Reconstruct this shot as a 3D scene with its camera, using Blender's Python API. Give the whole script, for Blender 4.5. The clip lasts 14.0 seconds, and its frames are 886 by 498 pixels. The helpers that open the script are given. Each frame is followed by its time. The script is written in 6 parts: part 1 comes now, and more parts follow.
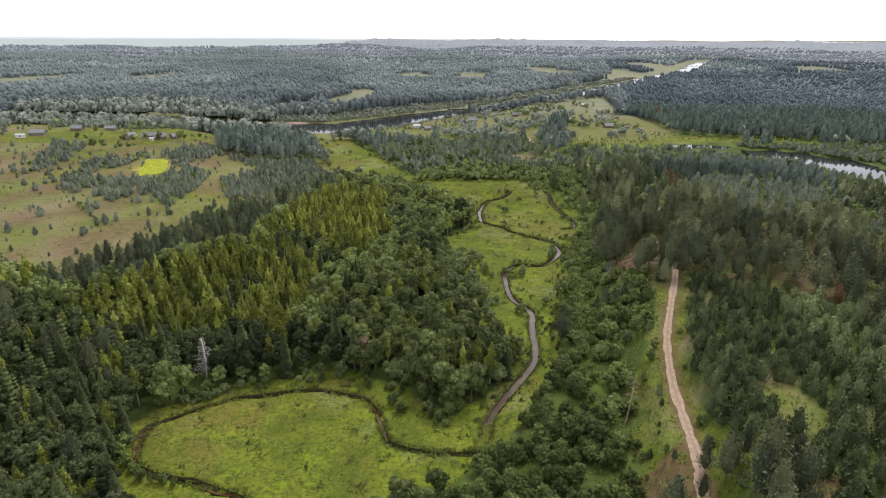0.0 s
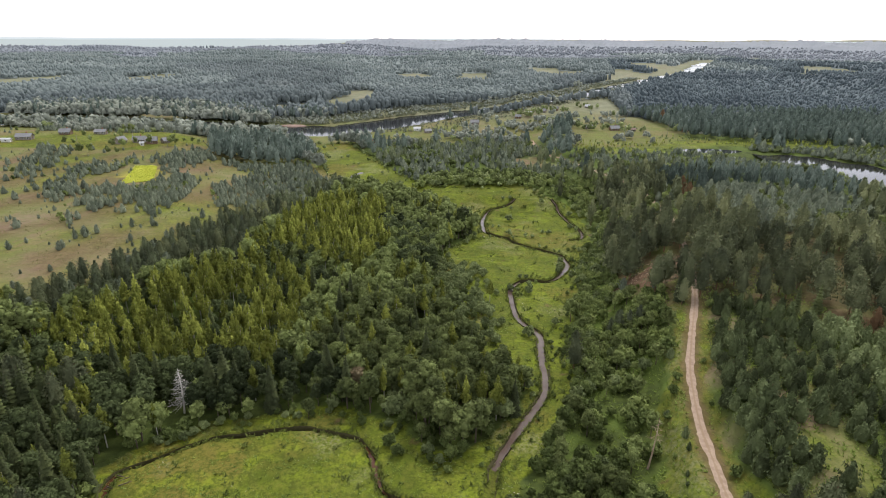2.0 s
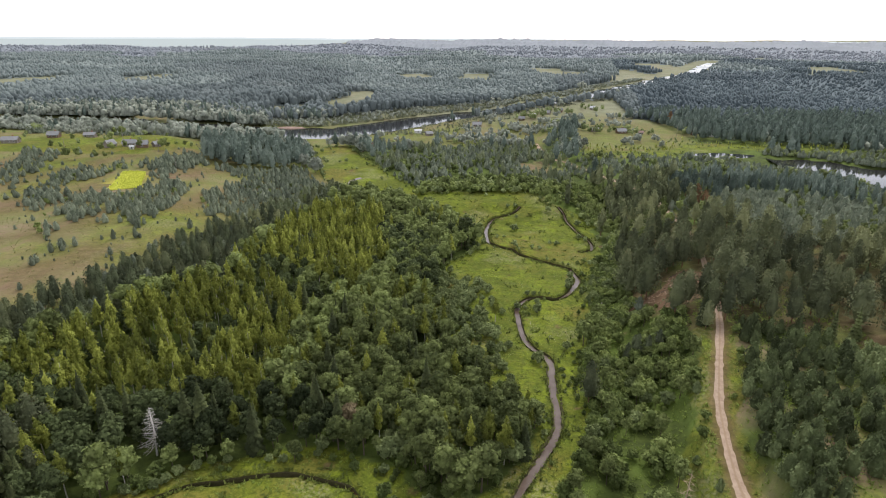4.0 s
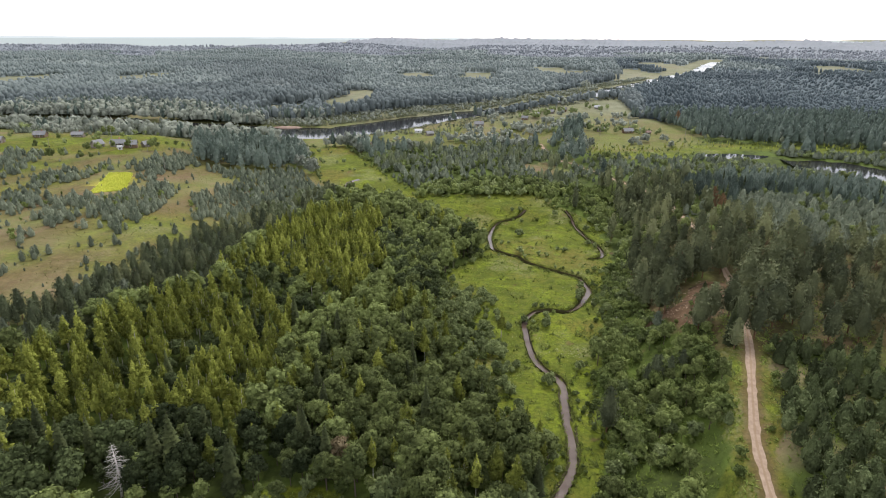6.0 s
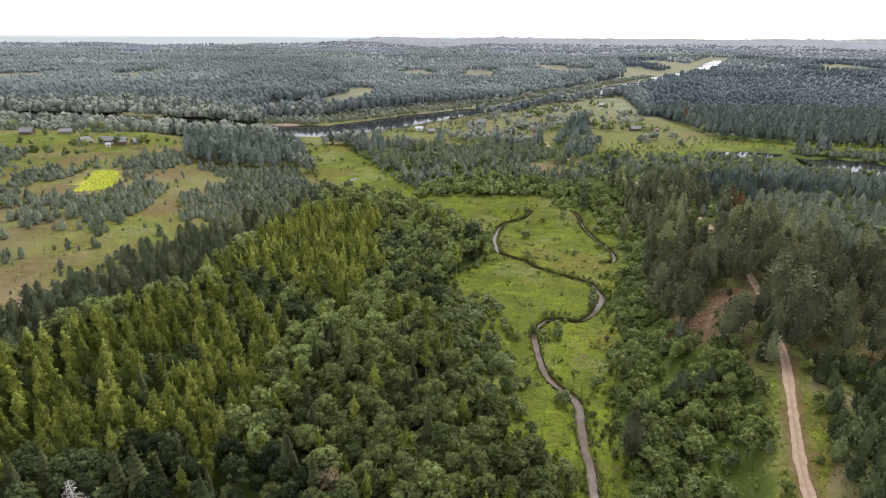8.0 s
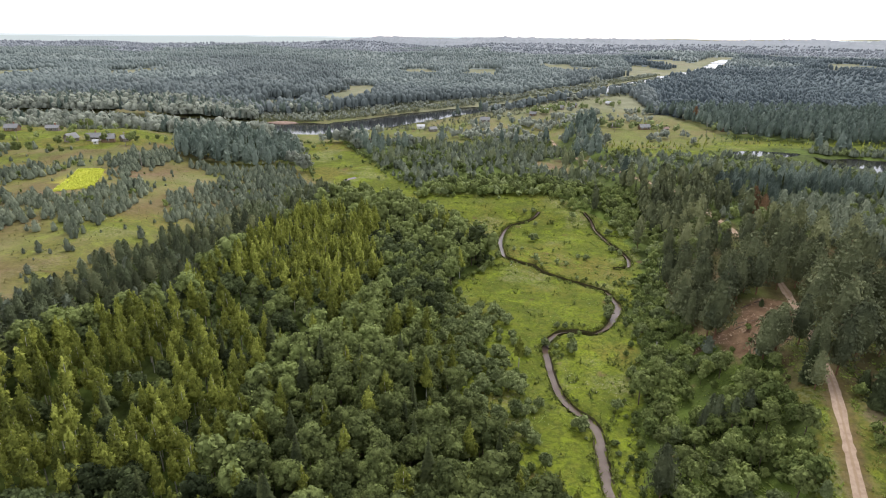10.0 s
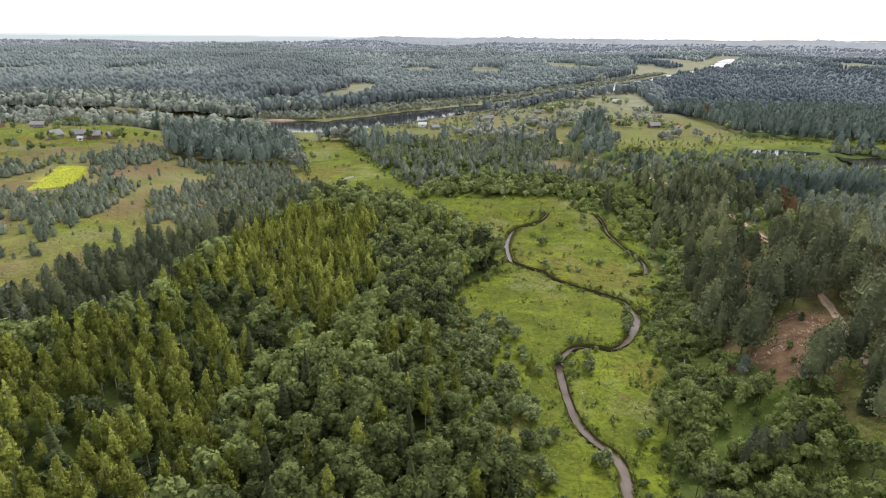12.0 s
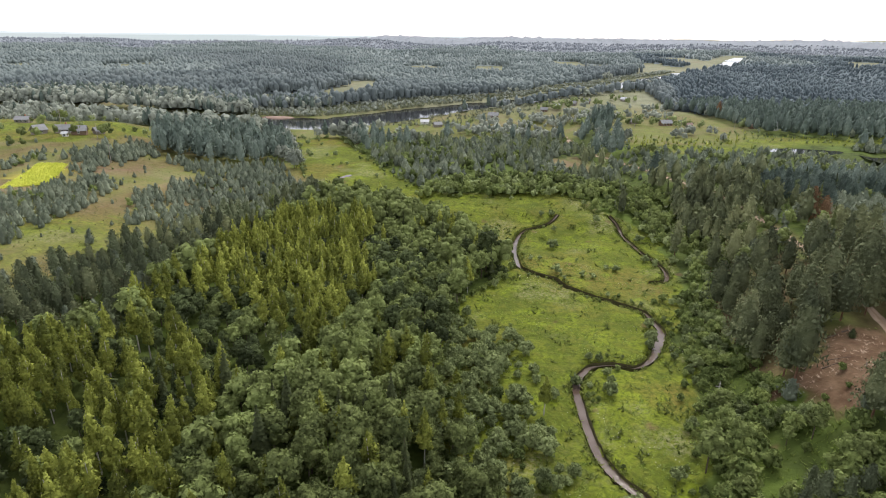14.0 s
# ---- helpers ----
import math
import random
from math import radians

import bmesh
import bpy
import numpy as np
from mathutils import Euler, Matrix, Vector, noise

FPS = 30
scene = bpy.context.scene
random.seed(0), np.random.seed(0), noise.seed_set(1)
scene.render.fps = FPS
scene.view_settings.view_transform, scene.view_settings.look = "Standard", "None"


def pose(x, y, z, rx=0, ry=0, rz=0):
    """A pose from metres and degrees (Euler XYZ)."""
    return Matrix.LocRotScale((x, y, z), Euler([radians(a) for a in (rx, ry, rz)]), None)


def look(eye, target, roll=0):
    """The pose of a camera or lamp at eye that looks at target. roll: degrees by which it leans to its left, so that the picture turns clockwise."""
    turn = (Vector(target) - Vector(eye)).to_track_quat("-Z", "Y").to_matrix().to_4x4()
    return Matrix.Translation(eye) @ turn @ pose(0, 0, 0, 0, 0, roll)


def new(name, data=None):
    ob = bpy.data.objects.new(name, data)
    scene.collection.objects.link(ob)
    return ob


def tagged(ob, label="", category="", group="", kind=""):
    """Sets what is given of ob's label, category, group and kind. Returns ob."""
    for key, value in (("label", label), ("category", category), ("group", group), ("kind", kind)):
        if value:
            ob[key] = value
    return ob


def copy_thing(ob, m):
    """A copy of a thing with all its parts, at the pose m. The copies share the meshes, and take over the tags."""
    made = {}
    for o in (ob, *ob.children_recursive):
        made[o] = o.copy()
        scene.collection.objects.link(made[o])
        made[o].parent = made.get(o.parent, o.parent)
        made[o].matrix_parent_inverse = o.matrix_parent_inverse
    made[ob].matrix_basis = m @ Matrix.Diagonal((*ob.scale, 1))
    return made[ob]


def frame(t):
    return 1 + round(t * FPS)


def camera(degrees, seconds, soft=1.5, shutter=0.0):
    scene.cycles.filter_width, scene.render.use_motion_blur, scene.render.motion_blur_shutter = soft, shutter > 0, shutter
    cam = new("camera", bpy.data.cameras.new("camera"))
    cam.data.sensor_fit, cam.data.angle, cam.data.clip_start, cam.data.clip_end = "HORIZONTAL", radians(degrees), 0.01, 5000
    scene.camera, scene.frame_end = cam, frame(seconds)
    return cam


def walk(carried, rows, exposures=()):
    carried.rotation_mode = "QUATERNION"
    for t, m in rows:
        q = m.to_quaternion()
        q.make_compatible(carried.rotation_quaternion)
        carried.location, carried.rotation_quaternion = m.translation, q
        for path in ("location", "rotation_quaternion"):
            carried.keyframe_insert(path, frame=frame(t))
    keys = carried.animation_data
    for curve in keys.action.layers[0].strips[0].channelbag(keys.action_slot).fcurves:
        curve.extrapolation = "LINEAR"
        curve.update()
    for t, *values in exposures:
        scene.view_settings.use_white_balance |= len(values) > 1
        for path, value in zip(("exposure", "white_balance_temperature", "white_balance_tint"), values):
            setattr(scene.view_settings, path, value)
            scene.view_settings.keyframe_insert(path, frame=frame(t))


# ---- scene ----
cam = camera(74.0, 14.0, 1.0)
PATH = [
    (0, (0.00, 0.00, 85.00), (0.00, 188.17, 17.23), 0.37),
    (0.5, (0.01, 3.68, 85.05), (-0.03, 191.86, 17.30), 0.36),
    (1, (-0.03, 7.51, 85.15), (-0.15, 195.69, 17.42), 0.35),
    (1.5, (-0.08, 11.37, 85.23), (-0.29, 199.53, 17.46), 0.34),
    (2, (-0.13, 15.24, 85.33), (-0.43, 203.39, 17.53), 0.33),
    (2.5, (-0.21, 19.09, 85.33), (-0.62, 207.25, 17.55), 0.33),
    (3, (-0.29, 23.00, 85.36), (-0.80, 211.17, 17.59), 0.34),
    (3.5, (-0.36, 26.83, 85.40), (-0.98, 214.98, 17.61), 0.36),
    (6, (-0.70, 45.46, 83.01), (-1.67, 233.58, 15.12), 0.39),
    (6.5, (-1.05, 48.70, 82.29), (-2.04, 236.81, 14.35), 0.38),
    (7, (-1.27, 52.02, 81.42), (-2.28, 240.10, 13.42), 0.39),
    (7.5, (-1.37, 55.49, 80.49), (-2.44, 243.56, 12.47), 0.40),
    (8, (-1.46, 58.99, 79.50), (-2.63, 247.05, 11.45), 0.42),
    (10.5, (-1.92, 77.37, 74.68), (-3.76, 265.47, 6.77), 0.57),
    (11, (-1.97, 81.14, 73.66), (-3.97, 269.27, 5.82), 0.58),
    (11.5, (-2.02, 85.12, 72.52), (-4.21, 273.26, 4.71), 0.59),
    (12, (-1.98, 88.98, 71.42), (-4.38, 277.13, 3.64), 0.61),
    (12.5, (-2.03, 92.78, 70.36), (-4.60, 280.93, 2.59), 0.63),
    (13, (-2.04, 96.51, 69.32), (-4.85, 284.66, 1.55), 0.66),
    (13.5, (-2.07, 100.33, 68.32), (-5.17, 288.48, 0.58), 0.70),
    (14, (-2.17, 104.17, 67.29), (-5.46, 292.32, -0.45), 0.73),
]
walk(cam, [(t, look(eye, target, roll)) for t, eye, target, roll in PATH], exposures=[(0.0, 0.10), (7.0, 0.20), (14.0, 0.27)])

# ---- light: bright overcast sky, weak wide sun ----
SUN_EL, SUN_AZ = 52.0, 25.0  # degrees up; degrees from +y, to the right
world = bpy.data.worlds.new("overcast_sky")
scene.world = world
world.use_nodes = True
wn, wl = world.node_tree.nodes, world.node_tree.links
wn.clear()
sky = wn.new("ShaderNodeTexSky")
sky.sky_type, sky.sun_disc = "NISHITA", False
sky.sun_elevation, sky.sun_rotation = radians(SUN_EL), radians(SUN_AZ)
sky_bg = wn.new("ShaderNodeBackground")
sky_bg.inputs[1].default_value = 0.05
wl.new(sky.outputs[0], sky_bg.inputs[0])
cloud_bg = wn.new("ShaderNodeBackground")
cloud_bg.inputs[0].default_value = (0.985, 0.957, 1.0, 1)
cloud_bg.inputs[1].default_value = 1.0
sky_add = wn.new("ShaderNodeAddShader")
wl.new(sky_bg.outputs[0], sky_add.inputs[0])
wl.new(cloud_bg.outputs[0], sky_add.inputs[1])
world_out = wn.new("ShaderNodeOutputWorld")
wl.new(sky_add.outputs[0], world_out.inputs[0])

sun = new("sun", bpy.data.lights.new("sun", "SUN"))
sun.data.energy, sun.data.angle, sun.data.color = 2.5, radians(20), (1.0, 0.96, 0.90)
_az, _el = radians(SUN_AZ), radians(SUN_EL)
_dir = Vector((math.sin(_az) * math.cos(_el), math.cos(_az) * math.cos(_el), math.sin(_el)))
sun.matrix_world = look(Vector((0, 300, 50)) + _dir * 400, (0, 300, 50))


# ---- materials ----
class Nodes:
    """A small helper round a material's node tree."""

    def __init__(self, name):
        self.m = bpy.data.materials.new(name)
        self.m.use_nodes = True
        self.t = self.m.node_tree
        self.b = self.t.nodes["Principled BSDF"]
        self.out = self.t.nodes["Material Output"]

    def link(self, a, b):
        self.t.links.new(a, b)

    def put(self, socket, value):
        if hasattr(value, "is_output"):
            self.link(value, socket)
        else:
            socket.default_value = value

    def pos(self):
        return self.t.nodes.new("ShaderNodeNewGeometry").outputs["Position"]

    def island(self):
        return self.t.nodes.new("ShaderNodeNewGeometry").outputs["Random Per Island"]

    def chance(self):
        return self.t.nodes.new("ShaderNodeObjectInfo").outputs["Random"]

    def noise(self, scale, detail=3.0, rough=0.55, vec=None, stretch=None):
        n = self.t.nodes.new("ShaderNodeTexNoise")
        n.inputs["Scale"].default_value, n.inputs["Detail"].default_value = scale, detail
        n.inputs["Roughness"].default_value = rough
        v = vec if vec is not None else self.pos()
        if stretch:
            mp = self.t.nodes.new("ShaderNodeMapping")
            mp.inputs["Scale"].default_value = stretch
            self.link(v, mp.inputs["Vector"])
            v = mp.outputs[0]
        self.link(v, n.inputs["Vector"])
        return n.outputs["Fac"]

    def ramp(self, fac, lo, hi):
        n = self.t.nodes.new("ShaderNodeMapRange")
        self.put(n.inputs[0], fac)
        n.inputs[1].default_value, n.inputs[2].default_value = lo, hi
        return n.outputs[0]

    def math(self, op, a, b=0.0):
        n = self.t.nodes.new("ShaderNodeMath")
        n.operation = op
        self.put(n.inputs[0], a)
        self.put(n.inputs[1], b)
        return n.outputs[0]

    def mix(self, fac, a, b):
        n = self.t.nodes.new("ShaderNodeMix")
        n.data_type = "RGBA"
        self.put(n.inputs[0], fac)
        for k, v in ((6, a), (7, b)):
            self.put(n.inputs[k], (*v, 1) if isinstance(v, tuple) and len(v) == 3 else v)
        return n.outputs[2]

    def attr(self, name):
        n = self.t.nodes.new("ShaderNodeAttribute")
        n.attribute_name = name
        s = self.t.nodes.new("ShaderNodeSeparateColor")
        self.link(n.outputs["Color"], s.inputs[0])
        return s.outputs

    def bump(self, height, strength=0.4, dist=0.2):
        n = self.t.nodes.new("ShaderNodeBump")
        n.inputs["Strength"].default_value, n.inputs["Distance"].default_value = strength, dist
        self.link(height, n.inputs["Height"])
        self.link(n.outputs[0], self.b.inputs["Normal"])

    def done(self, colour, rough=0.8, spec=0.25):
        self.put(self.b.inputs["Base Color"], colour if not isinstance(colour, tuple) else (*colour, 1))
        self.put(self.b.inputs["Roughness"], rough)
        self.b.inputs["Specular IOR Level"].default_value = spec
        return self.m


def foliage(name, dark, mid, light, through_leaf=0.15, patch=0.2, grain_size=2.6, relief=0.6, vary=1.0):
    """Leaves: tone varies leaf by leaf, tree by tree, and over the wood."""
    n = Nodes(name)
    a = n.math("MULTIPLY", n.island(), 0.34 * vary)
    b = n.math("MULTIPLY", n.ramp(n.noise(patch, 2), 0.3, 0.7), 0.55)
    one = n.t.nodes.new("ShaderNodeAttribute")
    one.attribute_name = "tone"
    c = n.math("ADD", n.math("MULTIPLY", n.chance(), 0.5), n.math("MULTIPLY", one.outputs["Fac"], 0.5))
    grain = n.math("MULTIPLY", n.math("SUBTRACT", n.noise(grain_size, 3, 0.7), 0.5), 0.6 * vary)
    fac = n.math("ADD", n.math("ADD", n.math("ADD", a, b), grain), n.math("SUBTRACT", c, 0.3))
    n.bump(n.math("ADD", n.noise(1.5 * grain_size, 3, 0.75), n.math("MULTIPLY", n.noise(0.45 * grain_size, 2, 0.6), 1.3)), relief, 1.1 / grain_size)
    col = n.mix(n.ramp(fac, 0.0, 0.5), dark, mid)
    col = n.mix(n.ramp(fac, 0.5, 1.0), col, light)
    n.done(col, 0.7, 0.08)
    tr = n.t.nodes.new("ShaderNodeBsdfTranslucent")
    n.link(col, tr.inputs[0])
    mx = n.t.nodes.new("ShaderNodeMixShader")
    mx.inputs[0].default_value = through_leaf
    n.link(n.b.outputs[0], mx.inputs[1])
    n.link(tr.outputs[0], mx.inputs[2])
    n.link(mx.outputs[0], n.out.inputs[0])
    return n.m


def plain(name, a, b, scale, rough=0.8, bump=0.3, stretch=None, metal=0.0):
    """A surface of two tones mottled at two sizes, with relief."""
    n = Nodes(name)
    f1, f2 = n.noise(scale, 5, 0.65, stretch=stretch), n.noise(scale * 0.17, 2)
    f = n.math("ADD", n.math("MULTIPLY", f1, 0.65), n.math("MULTIPLY", f2, 0.35))
    if bump:
        n.bump(f1, bump, 0.4 / scale)
    n.b.inputs["Metallic"].default_value = metal
    return n.done(n.mix(n.ramp(f, 0.3, 0.7), a, b), rough)


BIRCH_LEAF = foliage("birch_leaves", (0.073, 0.086, 0.019), (0.197, 0.220, 0.041), (0.410, 0.443, 0.097))
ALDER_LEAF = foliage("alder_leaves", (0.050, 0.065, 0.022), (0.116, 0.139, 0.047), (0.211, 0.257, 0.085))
# the alder's green at a much darker tone
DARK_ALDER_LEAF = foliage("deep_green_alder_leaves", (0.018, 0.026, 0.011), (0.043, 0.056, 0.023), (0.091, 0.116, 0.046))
WILLOW_LEAF = foliage("willow_leaves", (0.099, 0.124, 0.052), (0.179, 0.215, 0.087), (0.284, 0.335, 0.139))
THICKET_LEAF = foliage("thicket_leaves", (0.051, 0.068, 0.020), (0.109, 0.142, 0.043), (0.214, 0.258, 0.079))
PINE_NEEDLE = foliage("pine_needles", (0.067, 0.079, 0.043), (0.148, 0.165, 0.084), (0.290, 0.306, 0.152), 0.08, vary=0.4)
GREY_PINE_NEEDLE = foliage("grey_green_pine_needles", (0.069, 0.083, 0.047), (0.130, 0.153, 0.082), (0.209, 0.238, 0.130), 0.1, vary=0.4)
# field pines: own blue-green, paled and blued further as painted haze
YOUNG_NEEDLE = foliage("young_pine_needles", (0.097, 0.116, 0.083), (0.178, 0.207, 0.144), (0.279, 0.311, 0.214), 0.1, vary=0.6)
PLANTED_NEEDLE = foliage("plantation_pine_needles", (0.045, 0.057, 0.025), (0.117, 0.146, 0.063), (0.240, 0.285, 0.126), 0.1, vary=0.6)
SPRUCE_NEEDLE = foliage("spruce_needles", (0.028, 0.036, 0.015), (0.059, 0.071, 0.028), (0.115, 0.136, 0.050), 0.08)
# mid-distance pines and willows: haze put into the colour as blue and grey
HAZED_PINE_NEEDLE = foliage("hazed_pine_needles", (0.063, 0.086, 0.069), (0.117, 0.152, 0.125), (0.201, 0.246, 0.199), 0.08, vary=0.4)
HAZED_WILLOW_LEAF = foliage("hazed_willow_leaves", (0.153, 0.175, 0.139), (0.252, 0.274, 0.220), (0.365, 0.395, 0.318))
# haze painted into the far leaf colours, paler and bluer step by step
HAZED_FAR_LEAF = foliage("hazed_far_wood_leaves", (0.097, 0.118, 0.118), (0.135, 0.161, 0.160), (0.182, 0.207, 0.198), 0.1, 0.012, 0.5, 0.25, 0.5)
HAZED_FAR_PINE_LEAF = foliage("hazed_far_pine_wood_needles", (0.067, 0.088, 0.097), (0.092, 0.118, 0.128), (0.124, 0.154, 0.162), 0.1, 0.012, 0.5, 0.25, 0.5)
HAZED_MIDWAY_LEAF = foliage("hazed_midway_wood_leaves", (0.134, 0.162, 0.156), (0.171, 0.203, 0.194), (0.215, 0.249, 0.233), 0.1, 0.008, 0.35, 0.12, 0.35)
HAZED_DISTANT_LEAF = foliage("hazed_distant_wood_leaves", (0.182, 0.203, 0.221), (0.213, 0.233, 0.255), (0.245, 0.264, 0.285), 0.1, 0.005, 0.2, 0.05, 0.25)
RUST_NEEDLE = foliage("rust_dry_needles", (0.150, 0.091, 0.050), (0.243, 0.151, 0.083), (0.318, 0.227, 0.132), 0.1)
SEDGE = foliage("sedge_blades", (0.116, 0.160, 0.033), (0.185, 0.248, 0.052), (0.294, 0.341, 0.099), 0.35, 0.2)
BANK_SEDGE = foliage("bank_sedge_blades", (0.069, 0.085, 0.018), (0.119, 0.146, 0.033), (0.184, 0.212, 0.055), 0.3, 0.3)
HERB = foliage("meadow_herb_leaves", (0.091, 0.114, 0.028), (0.145, 0.174, 0.043), (0.230, 0.259, 0.078), 0.25, 0.2)
DRY_GRASS = foliage("dry_field_grass", (0.135, 0.145, 0.050), (0.19, 0.195, 0.075), (0.26, 0.25, 0.11), 0.25, 0.1)
REED = foliage("grey_green_reeds", (0.120, 0.135, 0.085), (0.165, 0.182, 0.118), (0.22, 0.235, 0.15), 0.2, 0.05)
DARK_LEAF = foliage("dark_broad_leaves", (0.026, 0.036, 0.014), (0.046, 0.060, 0.022), (0.08, 0.10, 0.036))
WITHERED_LEAF = foliage("withered_leaves", (0.13, 0.10, 0.055), (0.19, 0.15, 0.085), (0.25, 0.20, 0.12))
CROP_LEAF = foliage("yellow_crop_flowers", (0.408, 0.456, 0.070), (0.576, 0.612, 0.100), (0.720, 0.732, 0.150), 0.2, 0.15)
# bank earth, its dark tone standing in for shade under the cut edge
SHADED_BANK = plain("shaded_bank_earth", (0.034, 0.030, 0.013), (0.080, 0.074, 0.028), 2.5, 0.95, 0.6)
UMBEL = plain("white_flower_heads", (0.55, 0.55, 0.46), (0.75, 0.75, 0.68), 3.0, 0.8, 0)
BIRCH_BARK = plain("birch_bark", (0.20, 0.18, 0.16), (0.62, 0.60, 0.55), 4.0, 0.8, 0.3, (1, 1, 0.4))
BARK = plain("grey_bark", (0.06, 0.045, 0.035), (0.14, 0.11, 0.085), 5.0, 0.9, 0.5, (1, 1, 0.2))
PINE_BARK = plain("pine_bark", (0.10, 0.06, 0.04), (0.26, 0.145, 0.085), 4.0, 0.9, 0.5, (1, 1, 0.2))
DEAD_WOOD = plain("bleached_dead_wood", (0.36, 0.34, 0.31), (0.60, 0.57, 0.52), 4.0, 0.85, 0.4, (1, 1, 0.2))
DEAD_BARK = plain("dry_pine_wood", (0.26, 0.18, 0.12), (0.46, 0.36, 0.27), 4.0, 0.85, 0.4, (1, 1, 0.2))
LOG_WALL = plain("weathered_log_wall", (0.14, 0.12, 0.10), (0.30, 0.27, 0.23), 2.0, 0.85, 0.5, (0.3, 0.3, 4))
PLANK_WALL = plain("brown_plank_wall", (0.12, 0.08, 0.055), (0.22, 0.15, 0.10), 2.0, 0.85, 0.5, (4, 4, 0.3))
WHITE_WALL = plain("pale_painted_wall", (0.62, 0.62, 0.60), (0.78, 0.78, 0.75), 1.5, 0.7, 0.2)
SLATE_ROOF = plain("grey_corrugated_roof", (0.14, 0.142, 0.145), (0.26, 0.263, 0.267), 1.5, 0.75, 0.4, (3, 3, 1))
RUST_ROOF = plain("rusty_sheet_roof", (0.16, 0.10, 0.08), (0.30, 0.22, 0.18), 1.2, 0.7, 0.4)
PALE_ROOF = plain("pale_sheet_roof", (0.38, 0.39, 0.40), (0.52, 0.53, 0.54), 1.0, 0.55, 0.2)
BRICK = plain("chimney_brick", (0.22, 0.10, 0.07), (0.34, 0.17, 0.12), 6.0, 0.9, 0.4)
PANE = plain("dark_window_pane", (0.02, 0.022, 0.025), (0.04, 0.042, 0.045), 1.0, 0.08, 0)
FRAME_PAINT = plain("white_frame_paint", (0.66, 0.66, 0.63), (0.8, 0.8, 0.77), 3.0, 0.6, 0.1)
BAR_SAND = plain("wet_brown_sand", (0.20, 0.135, 0.105), (0.31, 0.225, 0.18), 0.8, 0.9, 0.3)
POST_WOOD = plain("grey_post_wood", (0.18, 0.16, 0.14), (0.32, 0.29, 0.25), 6.0, 0.9, 0.3)


def ground_material():
    n = Nodes("ground_cover")
    c, d = n.attr("cover"), n.attr("cover_b")
    fine, clump, broad, big = n.noise(1.6, 5, 0.7), n.noise(0.35, 4, 0.6), n.noise(0.07, 3), n.noise(0.021, 3)
    floor = n.mix(n.ramp(clump, 0.35, 0.65), (0.035, 0.049, 0.013), (0.070, 0.092, 0.021))
    floor = n.mix(n.ramp(broad, 0.45, 0.7), floor, (0.092, 0.132, 0.025))
    mid = n.noise(0.8, 4, 0.7)
    grass = n.mix(n.ramp(broad, 0.38, 0.62), (0.073, 0.094, 0.010), (0.139, 0.170, 0.016))
    grass = n.mix(n.math("MULTIPLY", n.ramp(clump, 0.45, 0.62), 0.75), grass, (0.121, 0.129, 0.020))
    grass = n.mix(n.math("MULTIPLY", n.ramp(big, 0.51, 0.60), 0.7), grass, (0.154, 0.121, 0.030))
    grass = n.mix(n.math("MULTIPLY", n.ramp(n.noise(0.13, 3), 0.52, 0.66), 0.7), grass, (0.170, 0.217, 0.016))
    grass = n.mix(n.math("MULTIPLY", n.ramp(n.noise(0.25, 5, 0.7), 0.54, 0.66), 0.75), grass, (0.056, 0.080, 0.010))
    grass = n.mix(n.math("MULTIPLY", n.ramp(mid, 0.46, 0.60), 0.75), grass, (0.056, 0.071, 0.010))
    grass = n.mix(n.math("MULTIPLY", n.ramp(fine, 0.52, 0.72), 0.55), grass, (0.056, 0.076, 0.009))
    grass = n.mix(n.math("MULTIPLY", n.ramp(fine, 0.45, 0.25), 0.45), grass, (0.204, 0.239, 0.044))
    pale = n.math("MULTIPLY", n.ramp(n.noise(0.045, 2, 0.5), 0.55, 0.64), n.ramp(n.noise(1.2, 4, 0.8), 0.46, 0.58))
    grass = n.mix(n.math("MULTIPLY", pale, 0.6), grass, (0.234, 0.224, 0.125))
    rot = n.t.nodes.new("ShaderNodeMapping")
    rot.inputs["Rotation"].default_value = (0, 0, radians(-79))
    n.link(n.pos(), rot.inputs["Vector"])
    strips = n.noise(0.045, 4, 0.6, vec=rot.outputs[0], stretch=(0.35, 1, 1))
    field = n.mix(n.ramp(broad, 0.35, 0.62), (0.118, 0.126, 0.042), (0.172, 0.160, 0.068))
    field = n.mix(n.ramp(strips, 0.49, 0.63), field, (0.205, 0.143, 0.090))
    field = n.mix(n.math("MULTIPLY", n.ramp(strips, 0.45, 0.33), 0.7), field, (0.140, 0.165, 0.042))
    field = n.mix(n.math("MULTIPLY", n.ramp(big, 0.53, 0.65), 0.75), field, (0.200, 0.146, 0.098))
    field = n.mix(n.math("MULTIPLY", n.ramp(clump, 0.4, 0.7), 0.55), field, (0.135, 0.155, 0.050))
    field = n.mix(n.math("MULTIPLY", n.ramp(fine, 0.5, 0.75), 0.35), field, (0.115, 0.125, 0.045))
    heath = n.noise(0.11, 5, 0.68, vec=rot.outputs[0], stretch=(0.5, 1, 1))
    field = n.mix(n.math("MULTIPLY", n.ramp(heath, 0.52, 0.62), 0.7), field, (0.205, 0.138, 0.096))
    field = n.mix(n.math("MULTIPLY", n.ramp(n.noise(0.19, 5, 0.7), 0.54, 0.64), 0.65), field, (0.105, 0.120, 0.038))
    field = n.mix(n.math("MULTIPLY", n.ramp(n.noise(0.6, 4, 0.75), 0.52, 0.66), 0.5), field, (0.110, 0.105, 0.045))
